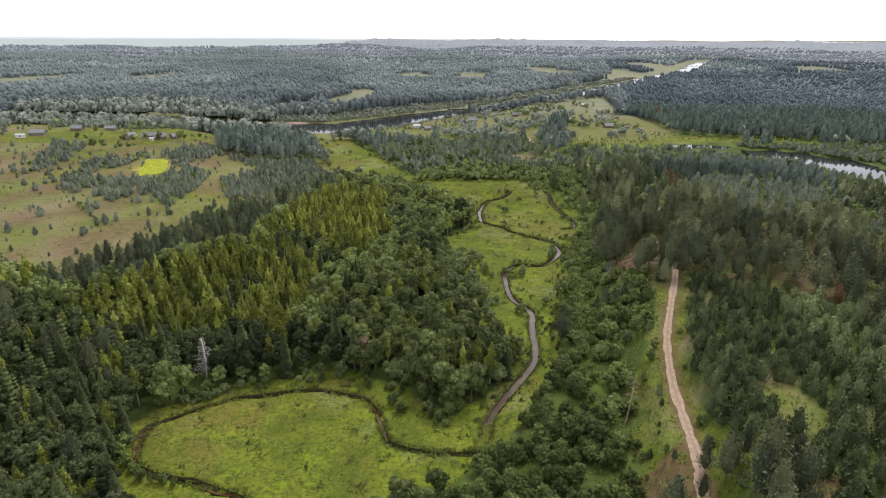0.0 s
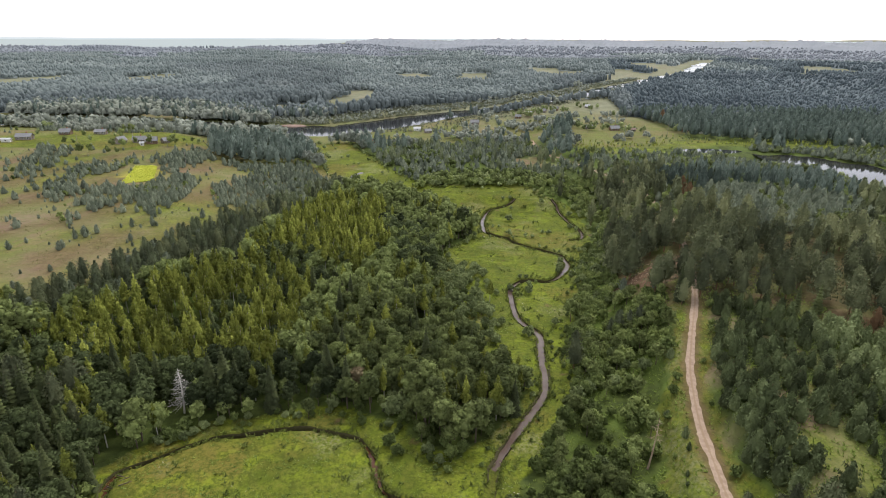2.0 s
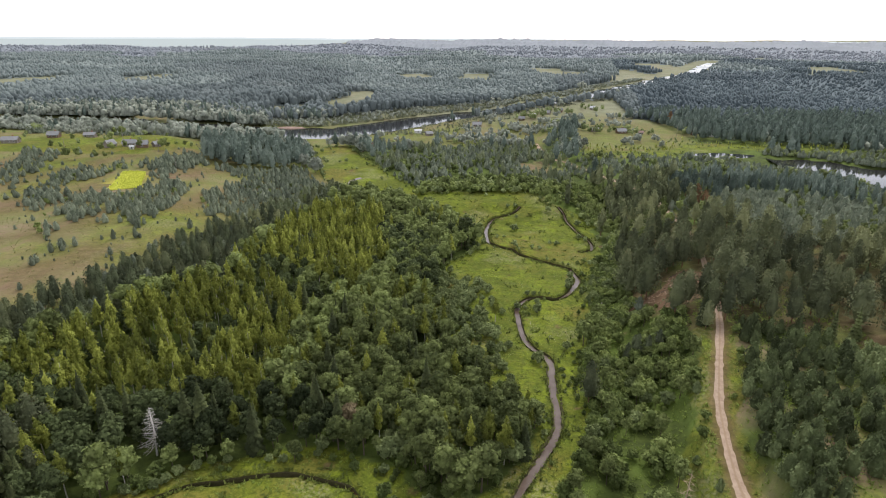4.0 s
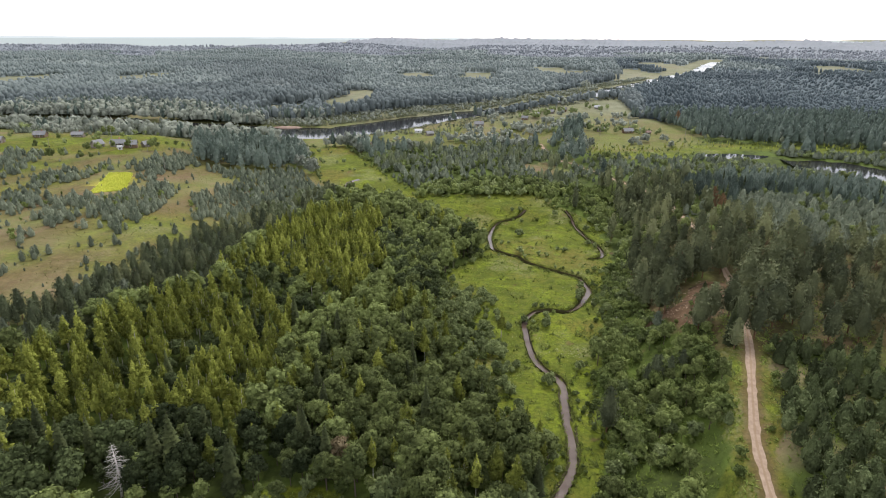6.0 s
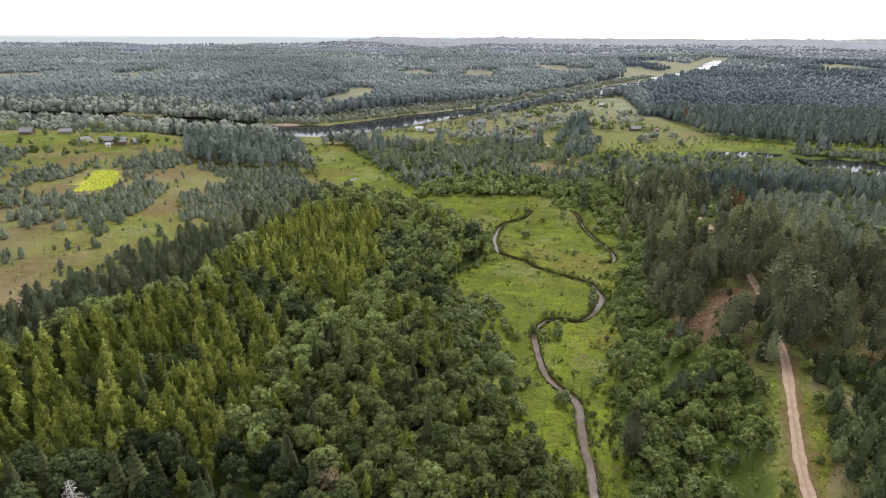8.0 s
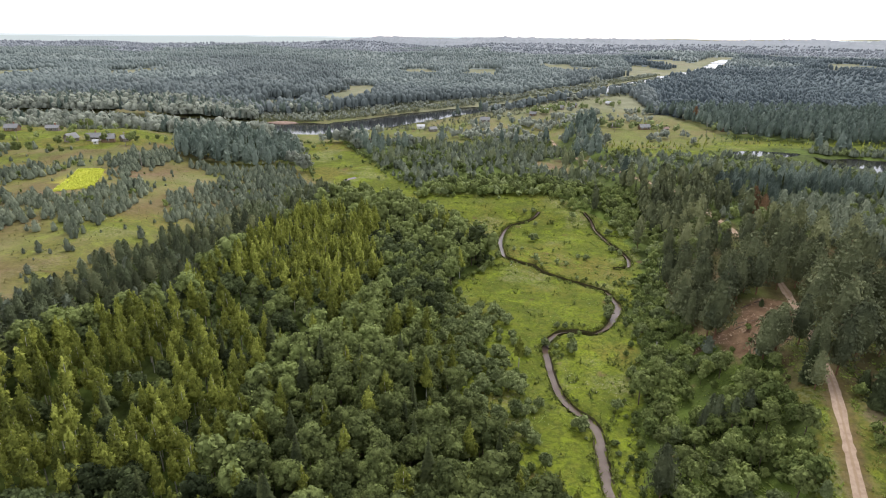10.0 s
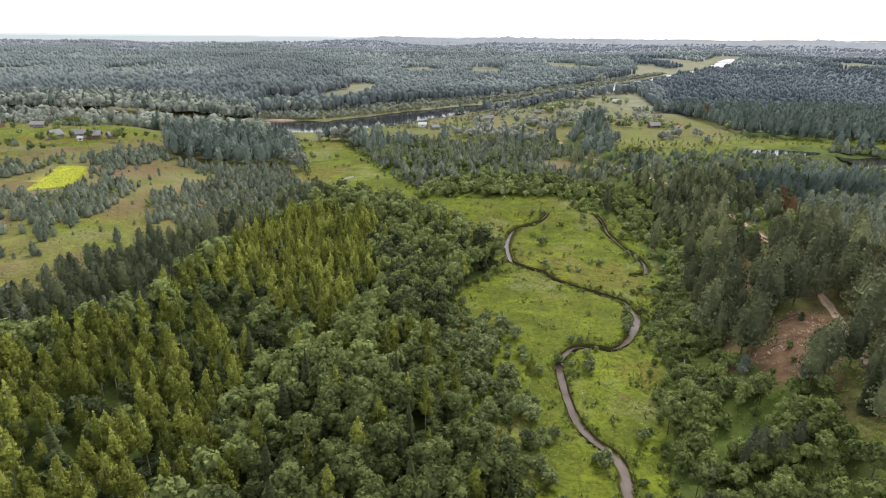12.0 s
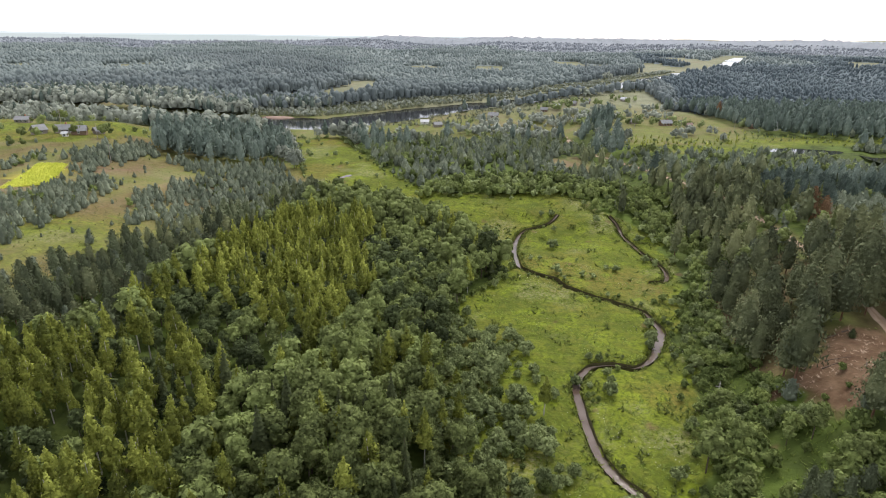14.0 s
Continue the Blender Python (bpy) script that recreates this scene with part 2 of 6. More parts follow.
    sand = n.mix(n.ramp(clump, 0.35, 0.65), (0.084, 0.043, 0.026), (0.160, 0.097, 0.064))
    sand = n.mix(n.math("MULTIPLY", n.ramp(fine, 0.5, 0.72), 0.5), sand, (0.068, 0.051, 0.030))
    crop = n.mix(n.ramp(clump, 0.35, 0.65), (0.40, 0.40, 0.035), (0.52, 0.50, 0.045))
    # paler grey-green ground colour, mixed in from y 560 outward
    far_ground = n.mix(n.ramp(broad, 0.35, 0.65), (0.160, 0.170, 0.112), (0.215, 0.215, 0.145))
    # bed earth, darkened further as painted shade in the channel
    bed = n.mix(n.ramp(clump, 0.35, 0.65), (0.018, 0.013, 0.007), (0.040, 0.026, 0.013))
    col = n.mix(c[0], floor, grass)
    col = n.mix(c[1], col, field)
    col = n.mix(c[2], col, sand)
    col = n.mix(d[0], col, crop)
    col = n.mix(d[2], col, far_ground)
    col = n.mix(d[1], col, bed)
    h = n.math("ADD", n.math("MULTIPLY", fine, 0.35), clump)
    n.bump(h, 0.8, 0.5)
    return n.done(col, 0.9, 0.1)


def water_material(name, dark, pale, rough, ripple):
    n = Nodes(name)
    col = n.mix(n.ramp(n.noise(0.12, 3), 0.35, 0.65), dark, pale)
    n.bump(n.noise(ripple, 2), 0.05, 0.3)
    n.b.inputs["IOR"].default_value = 1.333
    n.done(col, rough, 0.5)
    return n.m


GROUND = ground_material()
STREAM = water_material("shallow_stream_water", (0.078, 0.053, 0.040), (0.135, 0.106, 0.088), 0.12, 1.4)
BROWN_WATER = water_material("peat_brown_water", (0.058, 0.022, 0.011), (0.098, 0.038, 0.019), 0.10, 1.4)
RIVER = water_material("dark_river_water", (0.014, 0.014, 0.016), (0.024, 0.023, 0.024), 0.06, 0.5)


def road_material():
    n = Nodes("sandy_track")
    uv = n.t.nodes.new("ShaderNodeUVMap")
    uv.uv_map = "across"
    s = n.t.nodes.new("ShaderNodeSeparateXYZ")
    n.link(uv.outputs[0], s.inputs[0])
    off = n.math("ABSOLUTE", n.math("SUBTRACT", s.outputs[0], 0.5))
    wob = n.math("ADD", off, n.math("MULTIPLY", n.math("SUBTRACT", n.noise(0.5, 3), 0.5), 0.22))
    clump, fine = n.noise(0.8, 4, 0.6), n.noise(4.0, 4, 0.7)
    col = n.mix(n.ramp(clump, 0.3, 0.7), (0.25, 0.180, 0.130), (0.37, 0.285, 0.215))
    mid = n.ramp(wob, 0.13, 0.05)
    col = n.mix(n.math("MULTIPLY", mid, 0.7), col, (0.24, 0.17, 0.105))
    col = n.mix(n.math("MULTIPLY", n.ramp(fine, 0.5, 0.75), 0.35), col, (0.30, 0.21, 0.14))
    col = n.mix(n.ramp(wob, 0.40, 0.50), col, (0.20, 0.185, 0.07))
    n.bump(fine, 0.4, 0.1)
    return n.done(col, 0.95, 0.1)


TRACK = road_material()


# ---- plan: lines and outlines, in metres ----
STREAM_LINE = [(38, 322), (34.6, 316.6), (31, 313.5), (25.5, 311), (22, 306.8), (19.7, 299), (18.5, 290.3), (18.7, 282.1), (19, 276.1), (22.7, 271),
               (28.2, 267.1), (30.6, 261.8), (35.9, 256), (41.2, 251.9), (47.4, 246.6), (48.9, 244), (49.4, 238), (49.6, 235.1), (47.3, 229.2),
               (43.7, 222.2), (40.5, 218.4), (37.6, 217), (32.9, 218), (29, 217.1), (26.8, 215.2), (24, 209.9), (23.4, 202), (23.3, 195),
               (24, 187.5), (26, 182.4), (28.7, 178.2), (29.4, 173.3), (28.3, 166.3), (27.5, 157.1), (27, 150), (25.5, 143.5), (22, 136.9),
               (17.8, 129.8), (14.3, 123.6), (11.1, 116.8), (9.8, 111.5), (8.4, 105.6)]
LOOP_LINE = [(8.4, 105.6), (2.9, 105.1), (-1.4, 105.2), (-6.4, 106.5), (-10.9, 108.3), (-12.8, 111.2), (-14.1, 115.4), (-15.5, 119.8), (-18.6, 124.8),
             (-24.5, 127), (-32.1, 129.2), (-38, 129.2), (-44.8, 127.7), (-51.6, 126.5), (-56.7, 123.2), (-61.2, 119), (-65.1, 115.8), (-67.4, 113.6),
             (-67.5, 109.4), (-66.4, 105.6), (-64.5, 101.1), (-60, 98.3), (-55.5, 96.9), (-49.4, 95.9), (-45.1, 93.6), (-39.5, 92), (-34, 88), (-30, 80), (-33, 68)]
OXBOW_LINE = [(57, 321), (58.7, 314.2), (58.8, 307.3), (60.1, 300.8), (61.5, 291.7), (63.6, 283.5), (64.3, 277.3), (63.4, 271.7), (61.3, 268), (56.6, 266.4)]
GAP_LINE = [(-52, 384), (-56.9, 378.1), (-56.5, 369), (-58, 361)]
ROAD_LINE = [(44, 60), (47.2, 84.5), (48.6, 89.6), (50.5, 96.3), (51.4, 100.8), (53.6, 111.4), (56, 123.3), (58.4, 132.9), (61.5, 143.4), (65.5, 153.4),
             (71.5, 167.5), (76, 178), (84, 200), (92, 230), (99, 262), (101.5, 299), (102, 311), (96, 335), (88.2, 352), (86.3, 368), (80.6, 399), (78, 412), (70, 440), (72, 500)]
RIVER_LINE = [(-900, 640), (-600, 580), (-400, 556), (-250, 552), (-146, 553), (-95, 562), (-45, 608), (20, 660), (100, 722), (170, 778), (225, 850), (300, 950), (480, 1210), (620, 1450), (900, 1750)]
LAKE_LINE = [(206, 394), (226, 389), (241, 366), (252, 332), (264, 292), (280, 242), (310, 190)]
POND = (184, 421, 20, 10)
MEADOW = [(-72, 94), (-72, 116), (-57, 130), (-41, 136), (-23, 136), (-9, 130), (-4, 122), (3, 118), (8, 124), (16, 133), (22, 143), (19, 152), (12, 160), (6, 169), (4, 179), (-3, 190), (-5, 205),
          (-5, 222), (-2, 240), (4, 258), (14, 272), (-2, 311), (-13, 321), (-42, 345), (-74, 374), (-100, 450), (-110, 480), (-72, 480), (-56, 440), (-36, 392),
          (-12, 347), (0, 342), (36, 349), (46, 343), (58, 322), (71, 306), (69, 276), (57, 243), (51, 231), (51, 215), (44, 197), (41, 188), (37, 172), (34, 145), (22, 121), (13, 104), (0, 96), (-8, 88), (-16, 70), (-40, 70)]
FIELD = [(-420, 430), (-216, 478), (-165, 440), (-118, 432), (-90, 405), (-62, 365), (-70, 345), (-88, 310), (-94, 265), (-101, 218), (-112, 184), (-120, 168), (-138, 164), (-260, 150), (-420, 140)]
CROP = [(-162, 302), (-149.5, 309.5), (-161, 340), (-173, 340)]
BIRCHES = [(-51, 315), (-24, 302), (-20, 256), (-27, 228), (-37, 205), (-43, 191), (-45, 174), (-42, 159), (-47, 150), (-58, 152), (-69, 147), (-86, 145), (-104, 150), (-100, 168), (-92, 186), (-80, 204), (-71, 211), (-74, 231), (-71, 269), (-65, 310)]
BELT = [(-56, 340), (-62, 318), (-73, 284), (-76, 235), (-73, 213), (-82, 207), (-93, 188), (-106, 158), (-120, 160), (-120, 168), (-112, 184), (-101, 218), (-94, 265), (-88, 310), (-70, 345), (-62, 365)]
SHRUB_EAST = [(52, 324), (64, 321), (67, 301), (73, 290), (70, 267), (79, 268), (88, 284), (80, 300), (82, 316), (80, 340), (63, 350), (43, 341)]
CENTRE_FRONT = [(-17, 340), (-6, 362), (46, 366), (60, 352), (43, 341), (33, 340), (13, 340)]
TALL_CLUMP = [(83, 332), (112, 332), (108, 298), (90, 284), (80, 300), (82, 316)]
YOUNG_CENTRE = [(83, 410), (139, 405), (166, 396), (164, 378), (138, 352), (84, 344), (66, 374)]
YOUNG_EAST = [(141, 321), (200, 300), (190, 262), (150, 236), (129, 240), (119, 283)]
EAST_BAND = [(104, 325), (150, 358), (214, 335), (205, 296), (180, 283), (128, 302)]
EDGE_SHRUBS = [(46, 200), (60, 197), (62, 206), (63, 217), (64, 234), (69, 255), (78, 270), (70, 274), (68, 268), (57, 243), (51, 231), (51, 215)]
PINE_HILL = [(69, 250), (84, 268), (150, 268), (170, 190), (120, 150), (92, 172), (78, 176), (66, 176), (70, 190), (62, 192), (62, 200), (62, 215), (64, 236)]
PLANTATION = [(60, 70), (60, 90), (57, 110), (62, 135), (74, 162), (80, 176), (96, 168), (120, 152), (112, 130), (104, 95), (96, 60)]
THICKET = [(47, 200), (57, 197), (63, 190), (68, 182), (68, 168), (62, 154), (57, 141), (48, 134), (46, 112), (43, 98), (34, 82), (-8, 82), (0, 96), (13, 104), (22, 121), (34, 145), (38, 172), (42, 188)]
VERGE = [(70, 180), (62, 158), (55, 141), (48, 132), (45, 112), (41, 98), (34, 84), (58, 84), (57, 100), (60, 122), (66, 141), (78, 168), (80, 180)]
SAND_SLOPE = [(57, 201), (61, 206.5), (69, 207.5), (76, 214), (81, 218), (86, 214), (84, 203), (74, 191), (67, 190.5), (61, 199)]
CENTRE = [(-50, 424), (-20, 470), (66, 474), (70, 377), (72, 345), (42, 338), (-3, 335), (-22, 346), (-43, 376)]
GROVE = [(-150, 388), (-160, 425), (-141, 470), (-108, 450), (-88, 415), (-104, 398), (-126, 385)]
HILL_CLEAR = [(46, 382), (66, 376), (74, 394), (60, 412), (44, 406)]
FIELD_EAST = [(92, 428), (150, 432), (187, 470), (196, 520), (200, 630), (130, 620), (112, 540), (95, 480)]
MARSH = [(92, 410), (150, 400), (158, 430), (220, 440), (260, 420), (290, 440), (200, 470), (150, 445), (92, 445)]
RIVERSIDE = [(-130, 470), (-60, 490), (-40, 470), (70, 480), (110, 560), (190, 640), (200, 760), (120, 700), (40, 640), (-30, 580), (-90, 530), (-400, 525), (-420, 430), (-216, 478)]
SOUTH_WEST = [(-40, 60), (-58, 86), (-66, 96), (-69, 108), (-72, 126), (-80, 140), (-135, 152), (-170, 100), (-150, 55)]
YARD = [(-300, 380), (-180, 375), (-165, 420), (-200, 450), (-300, 440)]
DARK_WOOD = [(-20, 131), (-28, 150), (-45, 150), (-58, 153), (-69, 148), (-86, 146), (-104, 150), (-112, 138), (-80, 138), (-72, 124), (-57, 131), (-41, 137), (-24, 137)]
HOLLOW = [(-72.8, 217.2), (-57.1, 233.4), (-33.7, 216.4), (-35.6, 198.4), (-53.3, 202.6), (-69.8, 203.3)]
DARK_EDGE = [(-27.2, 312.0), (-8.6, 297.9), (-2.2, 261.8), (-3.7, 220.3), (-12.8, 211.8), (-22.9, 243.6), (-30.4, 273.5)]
GLADES = [[(67, 109), (69, 117), (79, 117), (80, 107), (78, 94), (72, 98)], [(79, 142), (80.7, 149), (91, 147), (91, 139)], [(82, 131), (86, 131), (86, 124), (82, 125)],
          [(104, 155), (107, 167), (118, 172), (116, 162)], [(58, 78), (61, 85), (69, 85), (70, 78)]]
FIELD_GROUPS = [[(-199, 310), (-203, 330), (-193, 346), (-183, 326), (-187, 309)], [(-180, 325), (-185, 350), (-183, 364), (-173, 346), (-173, 326)], [(-164, 336), (-168, 357), (-158, 403), (-144, 386), (-147, 360), (-150, 329)],
                [(-197, 293), (-183, 302), (-172, 288), (-174, 267)], [(-159, 259), (-168, 287), (-169, 309), (-158, 297), (-145, 256)], [(-142, 266), (-150, 291), (-147, 307), (-137, 334), (-129, 320), (-122, 279), (-125, 258)],
                [(-110, 286), (-121, 318), (-115, 361), (-112, 402), (-92, 403), (-68, 352), (-84, 322), (-92, 290)], [(-136, 378), (-149, 408), (-127, 413), (-111, 380), (-121, 364)], [(-127, 248), (-132, 258), (-124, 262), (-117, 249)],
                [(-149, 232), (-154, 248), (-147, 240), (-143, 225)]]
CLEARINGS = [(196, 452, 30, 38), (-105, 790, 24, 28), (-55, 1085, 30, 70), (45, 1005, 45, 60), (-149, 680, 16, 30), (-262, 604, 26, 14), (-175, 655, 16, 30), (330, 1075, 30, 150), (274, 1021, 45, 60), (204, 1130, 50, 70), (420, 1250, 40, 140), (-420, 900, 40, 60)]


def inside(outline, x, y):
    """Which of the points x, y lie in an outline."""
    x, y = np.asarray(x, float), np.asarray(y, float)
    hit = np.zeros(x.shape, bool)
    for (x0, y0), (x1, y1) in zip(outline, outline[1:] + outline[:1]):
        if y0 != y1:
            hit ^= ((y0 > y) != (y1 > y)) & (x < (x1 - x0) * (y - y0) / (y1 - y0) + x0)
    return hit


def near_line(line, x, y):
    """The distance to a line of points, and the nearest place on it."""
    x, y = np.asarray(x, float), np.asarray(y, float)
    best, bx, by = np.full(x.shape, 1e9), np.zeros(x.shape), np.zeros(x.shape)
    for (x0, y0), (x1, y1) in zip(line[:-1], line[1:]):
        dx, dy = x1 - x0, y1 - y0
        s = np.clip(((x - x0) * dx + (y - y0) * dy) / (dx * dx + dy * dy), 0, 1)
        cx, cy = x0 + s * dx, y0 + s * dy
        d = np.hypot(x - cx, y - cy)
        m = d < best
        best, bx, by = np.where(m, d, best), np.where(m, cx, bx), np.where(m, cy, by)
    return best, bx, by


def smooth_line(line, step):
    """Points at even steps along a rounded run of the line."""
    p = np.array(line, float)
    out = []
    for k in range(len(p) - 1):
        a, b, c, d = p[max(k - 1, 0)], p[k], p[k + 1], p[min(k + 2, len(p) - 1)]
        n = max(2, int(np.hypot(*(c - b)) / step))
        for s in np.arange(n) / n:
            out.append(0.5 * (2 * b + (c - a) * s + (2 * a - 5 * b + 4 * c - d) * s**2 + (3 * b - a - 3 * c + d) * s**3))
    out.append(p[-1])
    return np.array(out)


def sstep(a, b, v):
    s = np.clip((v - a) / (b - a), 0, 1)
    return s * s * (3 - 2 * s)


def wave(x, y, size, seed):
    """Smooth rolling relief from a few crossed waves, about -1 to 1."""
    rng = np.random.RandomState(seed)
    out = 0 * x
    for k in range(5):
        a, ph, s = rng.uniform(0, 6.283), rng.uniform(0, 6.283), rng.uniform(0.6, 1.6)
        out = out + np.sin((x * np.cos(a) + y * np.sin(a)) * 6.283 / size * s + ph)
    return out / 3


def ground_z(x, y):
    x, y = np.asarray(x, float), np.asarray(y, float)
    floor = 5.5 * sstep(290, 420, y)
    left = 15 * sstep(0, 90, -x - np.interp(y, [0, 100, 140, 200, 260, 330, 420, 520], [95, 85, 62, 40, 45, 75, 115, 110]))
    left = left * (1 - sstep(430, 500, y) * sstep(-330, -120, x) ) * (1 - 0.5 * sstep(430, 520, y))
    right = 11.5 * sstep(0, 26, x - np.interp(y, [0, 90, 120, 140, 200, 235, 270, 310, 345, 400], [28, 32, 42, 45, 50, 62, 78, 80, 62, 70]))
    right = right * (1 - 0.35 * sstep(300, 420, y)) * (1 - 0.55 * sstep(430, 600, y))
    mid = 4 * sstep(300, 330, y) * sstep(-40, 0, x) * (1 - sstep(60, 90, x)) * (1 - sstep(400, 480, y))
    r = np.hypot(x, y)
    west = sstep(-0.05, -0.35, x / np.maximum(y, 1)) * sstep(600, 1200, y)
    far = sstep(560, 800, y - 0.35 * np.maximum(x, 0)) * 12 + np.maximum(r - 800, 0) * 0.0112 - west * (np.maximum(r - 1500, 0) * 0.006 + np.maximum(r - 2700, 0) * 0.03)
    z = floor + left + right + mid + far
    return z + 0.5 * wave(x, y, 60, 3) * sstep(10, 40, np.abs(x)) + 6 * wave(x, y, 900, 5) * sstep(900, 1800, np.hypot(x, y))


# every cut into the ground: line, half width of the bed, foot of the bank, depth, water below the brim
SMOOTH = {name: smooth_line(line, step) for name, line, step in (("stream", STREAM_LINE, 1.0), ("loop", LOOP_LINE, 1.0), ("oxbow", OXBOW_LINE, 1.0),
          ("gap", GAP_LINE, 1.5), ("road", ROAD_LINE, 1.5), ("river", RIVER_LINE, 12.0), ("lake", LAKE_LINE, 5.0))}
CUTS = [("stream", 1.0, 1.35, 0.9), ("loop", 0.45, 0.8, 0.9), ("oxbow", 0.6, 1.1, 0.95), ("gap", 1.2, 2.2, 1.0), ("river", 24, 33, 3.0), ("lake", 20, 27, 2.5)]


def land_z(x, y):
    """The height of the ground with its stream beds, river, ponds and the levelled track."""
    x, y = np.asarray(x, float), np.asarray(y, float)
    z = ground_z(x, y)
    for name, bed, brim, depth in CUTS:
        line = [tuple(q) for q in SMOOTH[name]]
        xs, ys = SMOOTH[name].T
        reach = brim + 16
        m = (x > xs.min() - reach) & (x < xs.max() + reach) & (y > ys.min() - reach) & (y < ys.max() + reach)
        if not m.any():
            continue
        d, cx, cy = near_line(line, x[m], y[m])
        if name == "river":
            d = d / np.interp(cx, [-60, 60], [1.0, 0.5])
        level = ground_z(cx, cy)
        zz = level + (z[m] - level) * sstep(brim, brim + (14 if brim < 10 else 40), d)
        z[m] = np.where(d < brim + 60, zz, z[m]) - depth * (1 - sstep(bed, brim, d))
    xs, ys = SMOOTH["road"].T
    m = (x > xs.min() - 12) & (x < xs.max() + 12) & (y > ys.min() - 12) & (y < ys.max() + 12)
    if m.any():
        d, cx, cy = near_line([tuple(q) for q in SMOOTH["road"]], x[m], y[m])
        level = ground_z(cx, cy)
        z[m] = level + (z[m] - level) * sstep(2.6, 8, d)
    px, py, rx, ry = POND
    e = np.hypot((x - px) / rx, (y - py) / ry)
    level = ground_z(np.array([px]), np.array([py]))[0]
    z = np.where(e < 2.2, level + (z - level) * sstep(1.1, 2.1, e) - 1.5 * (1 - sstep(0.85, 1.12, e)), z)
    return z


# ---- building helpers ----
def mesh_of(name, verts, tris, mats, index=None, smooth=False):
    me = bpy.data.meshes.new(name)
    verts, tris = np.asarray(verts, np.float32), np.asarray(tris, np.int32)
    me.vertices.add(len(verts))
    me.vertices.foreach_set("co", verts.ravel())
    k = tris.shape[1]
    me.loops.add(tris.size)
    me.loops.foreach_set("vertex_index", tris.ravel())
    me.polygons.add(len(tris))
    me.polygons.foreach_set("loop_start", np.arange(0, tris.size, k, dtype=np.int32))
    for m in mats if isinstance(mats, (list, tuple)) else [mats]:
        me.materials.append(m)
    if index is not None:
        me.polygons.foreach_set("material_index", np.asarray(index, np.int32))
    me.polygons.foreach_set("use_smooth", np.full(len(tris), smooth, bool))
    me.update(calc_edges=True)
    return me


def thing(name, label, category, group="", kind="", at=None):
    ob = tagged(new(name), label, category, group, kind)
    ob.empty_display_size = 0.5
    if at is not None:
        ob.matrix_basis = at
    return ob


def part(name, me, parent, label="", at=None):
    ob = new(name, me)
    ob.parent = parent
    if at is not None:
        ob.matrix_basis = at
    return tagged(ob, label)


def bm_mesh(name, build, mat):
    """A mesh from a function that fills a bmesh."""
    bm = bmesh.new()
    build(bm)
    me = bpy.data.meshes.new(name)
    bm.to_mesh(me)
    bm.free()
    me.materials.append(mat)
    return me


def ribbon(line, half, zs, cols=2):
    """A strip along a line: half may vary from point to point."""
    d = np.gradient(line, axis=0)
    nrm = np.stack([-d[:, 1], d[:, 0]], 1) / np.maximum(np.hypot(*d.T), 1e-6)[:, None]
    s = np.linspace(-1, 1, cols)
    xy = line[:, None] + nrm[:, None] * (s[None, :, None] * np.broadcast_to(half, len(line))[:, None, None])
    v = np.concatenate([xy, np.broadcast_to(np.asarray(zs)[:, None, None], (*xy.shape[:2], 1))], 2).reshape(-1, 3)
    i = (np.arange(len(line) - 1)[:, None] * cols + np.arange(cols - 1)).ravel()
    return v, np.stack([i, i + 1, i + cols + 1, i + cols], 1)


# ---- ground: one sheet to the horizon ----
def spaced(lo, hi, fine_lo, fine_hi, step, grow, most):
    """Even steps in the middle that widen outwards."""
    mid = list(np.arange(fine_lo, fine_hi, step))
    for sign, end, grown in ((1, hi, mid), (-1, lo, [])):
        v, s = (mid[-1] if sign > 0 else fine_lo), step
        run = []
        while sign * (end - v) > 0:
            s = min(s * grow, most)
            v += sign * s
            run.append(v)
        if sign > 0:
            mid = mid + run
        else:
            mid = run[::-1] + mid
    return np.array(mid)


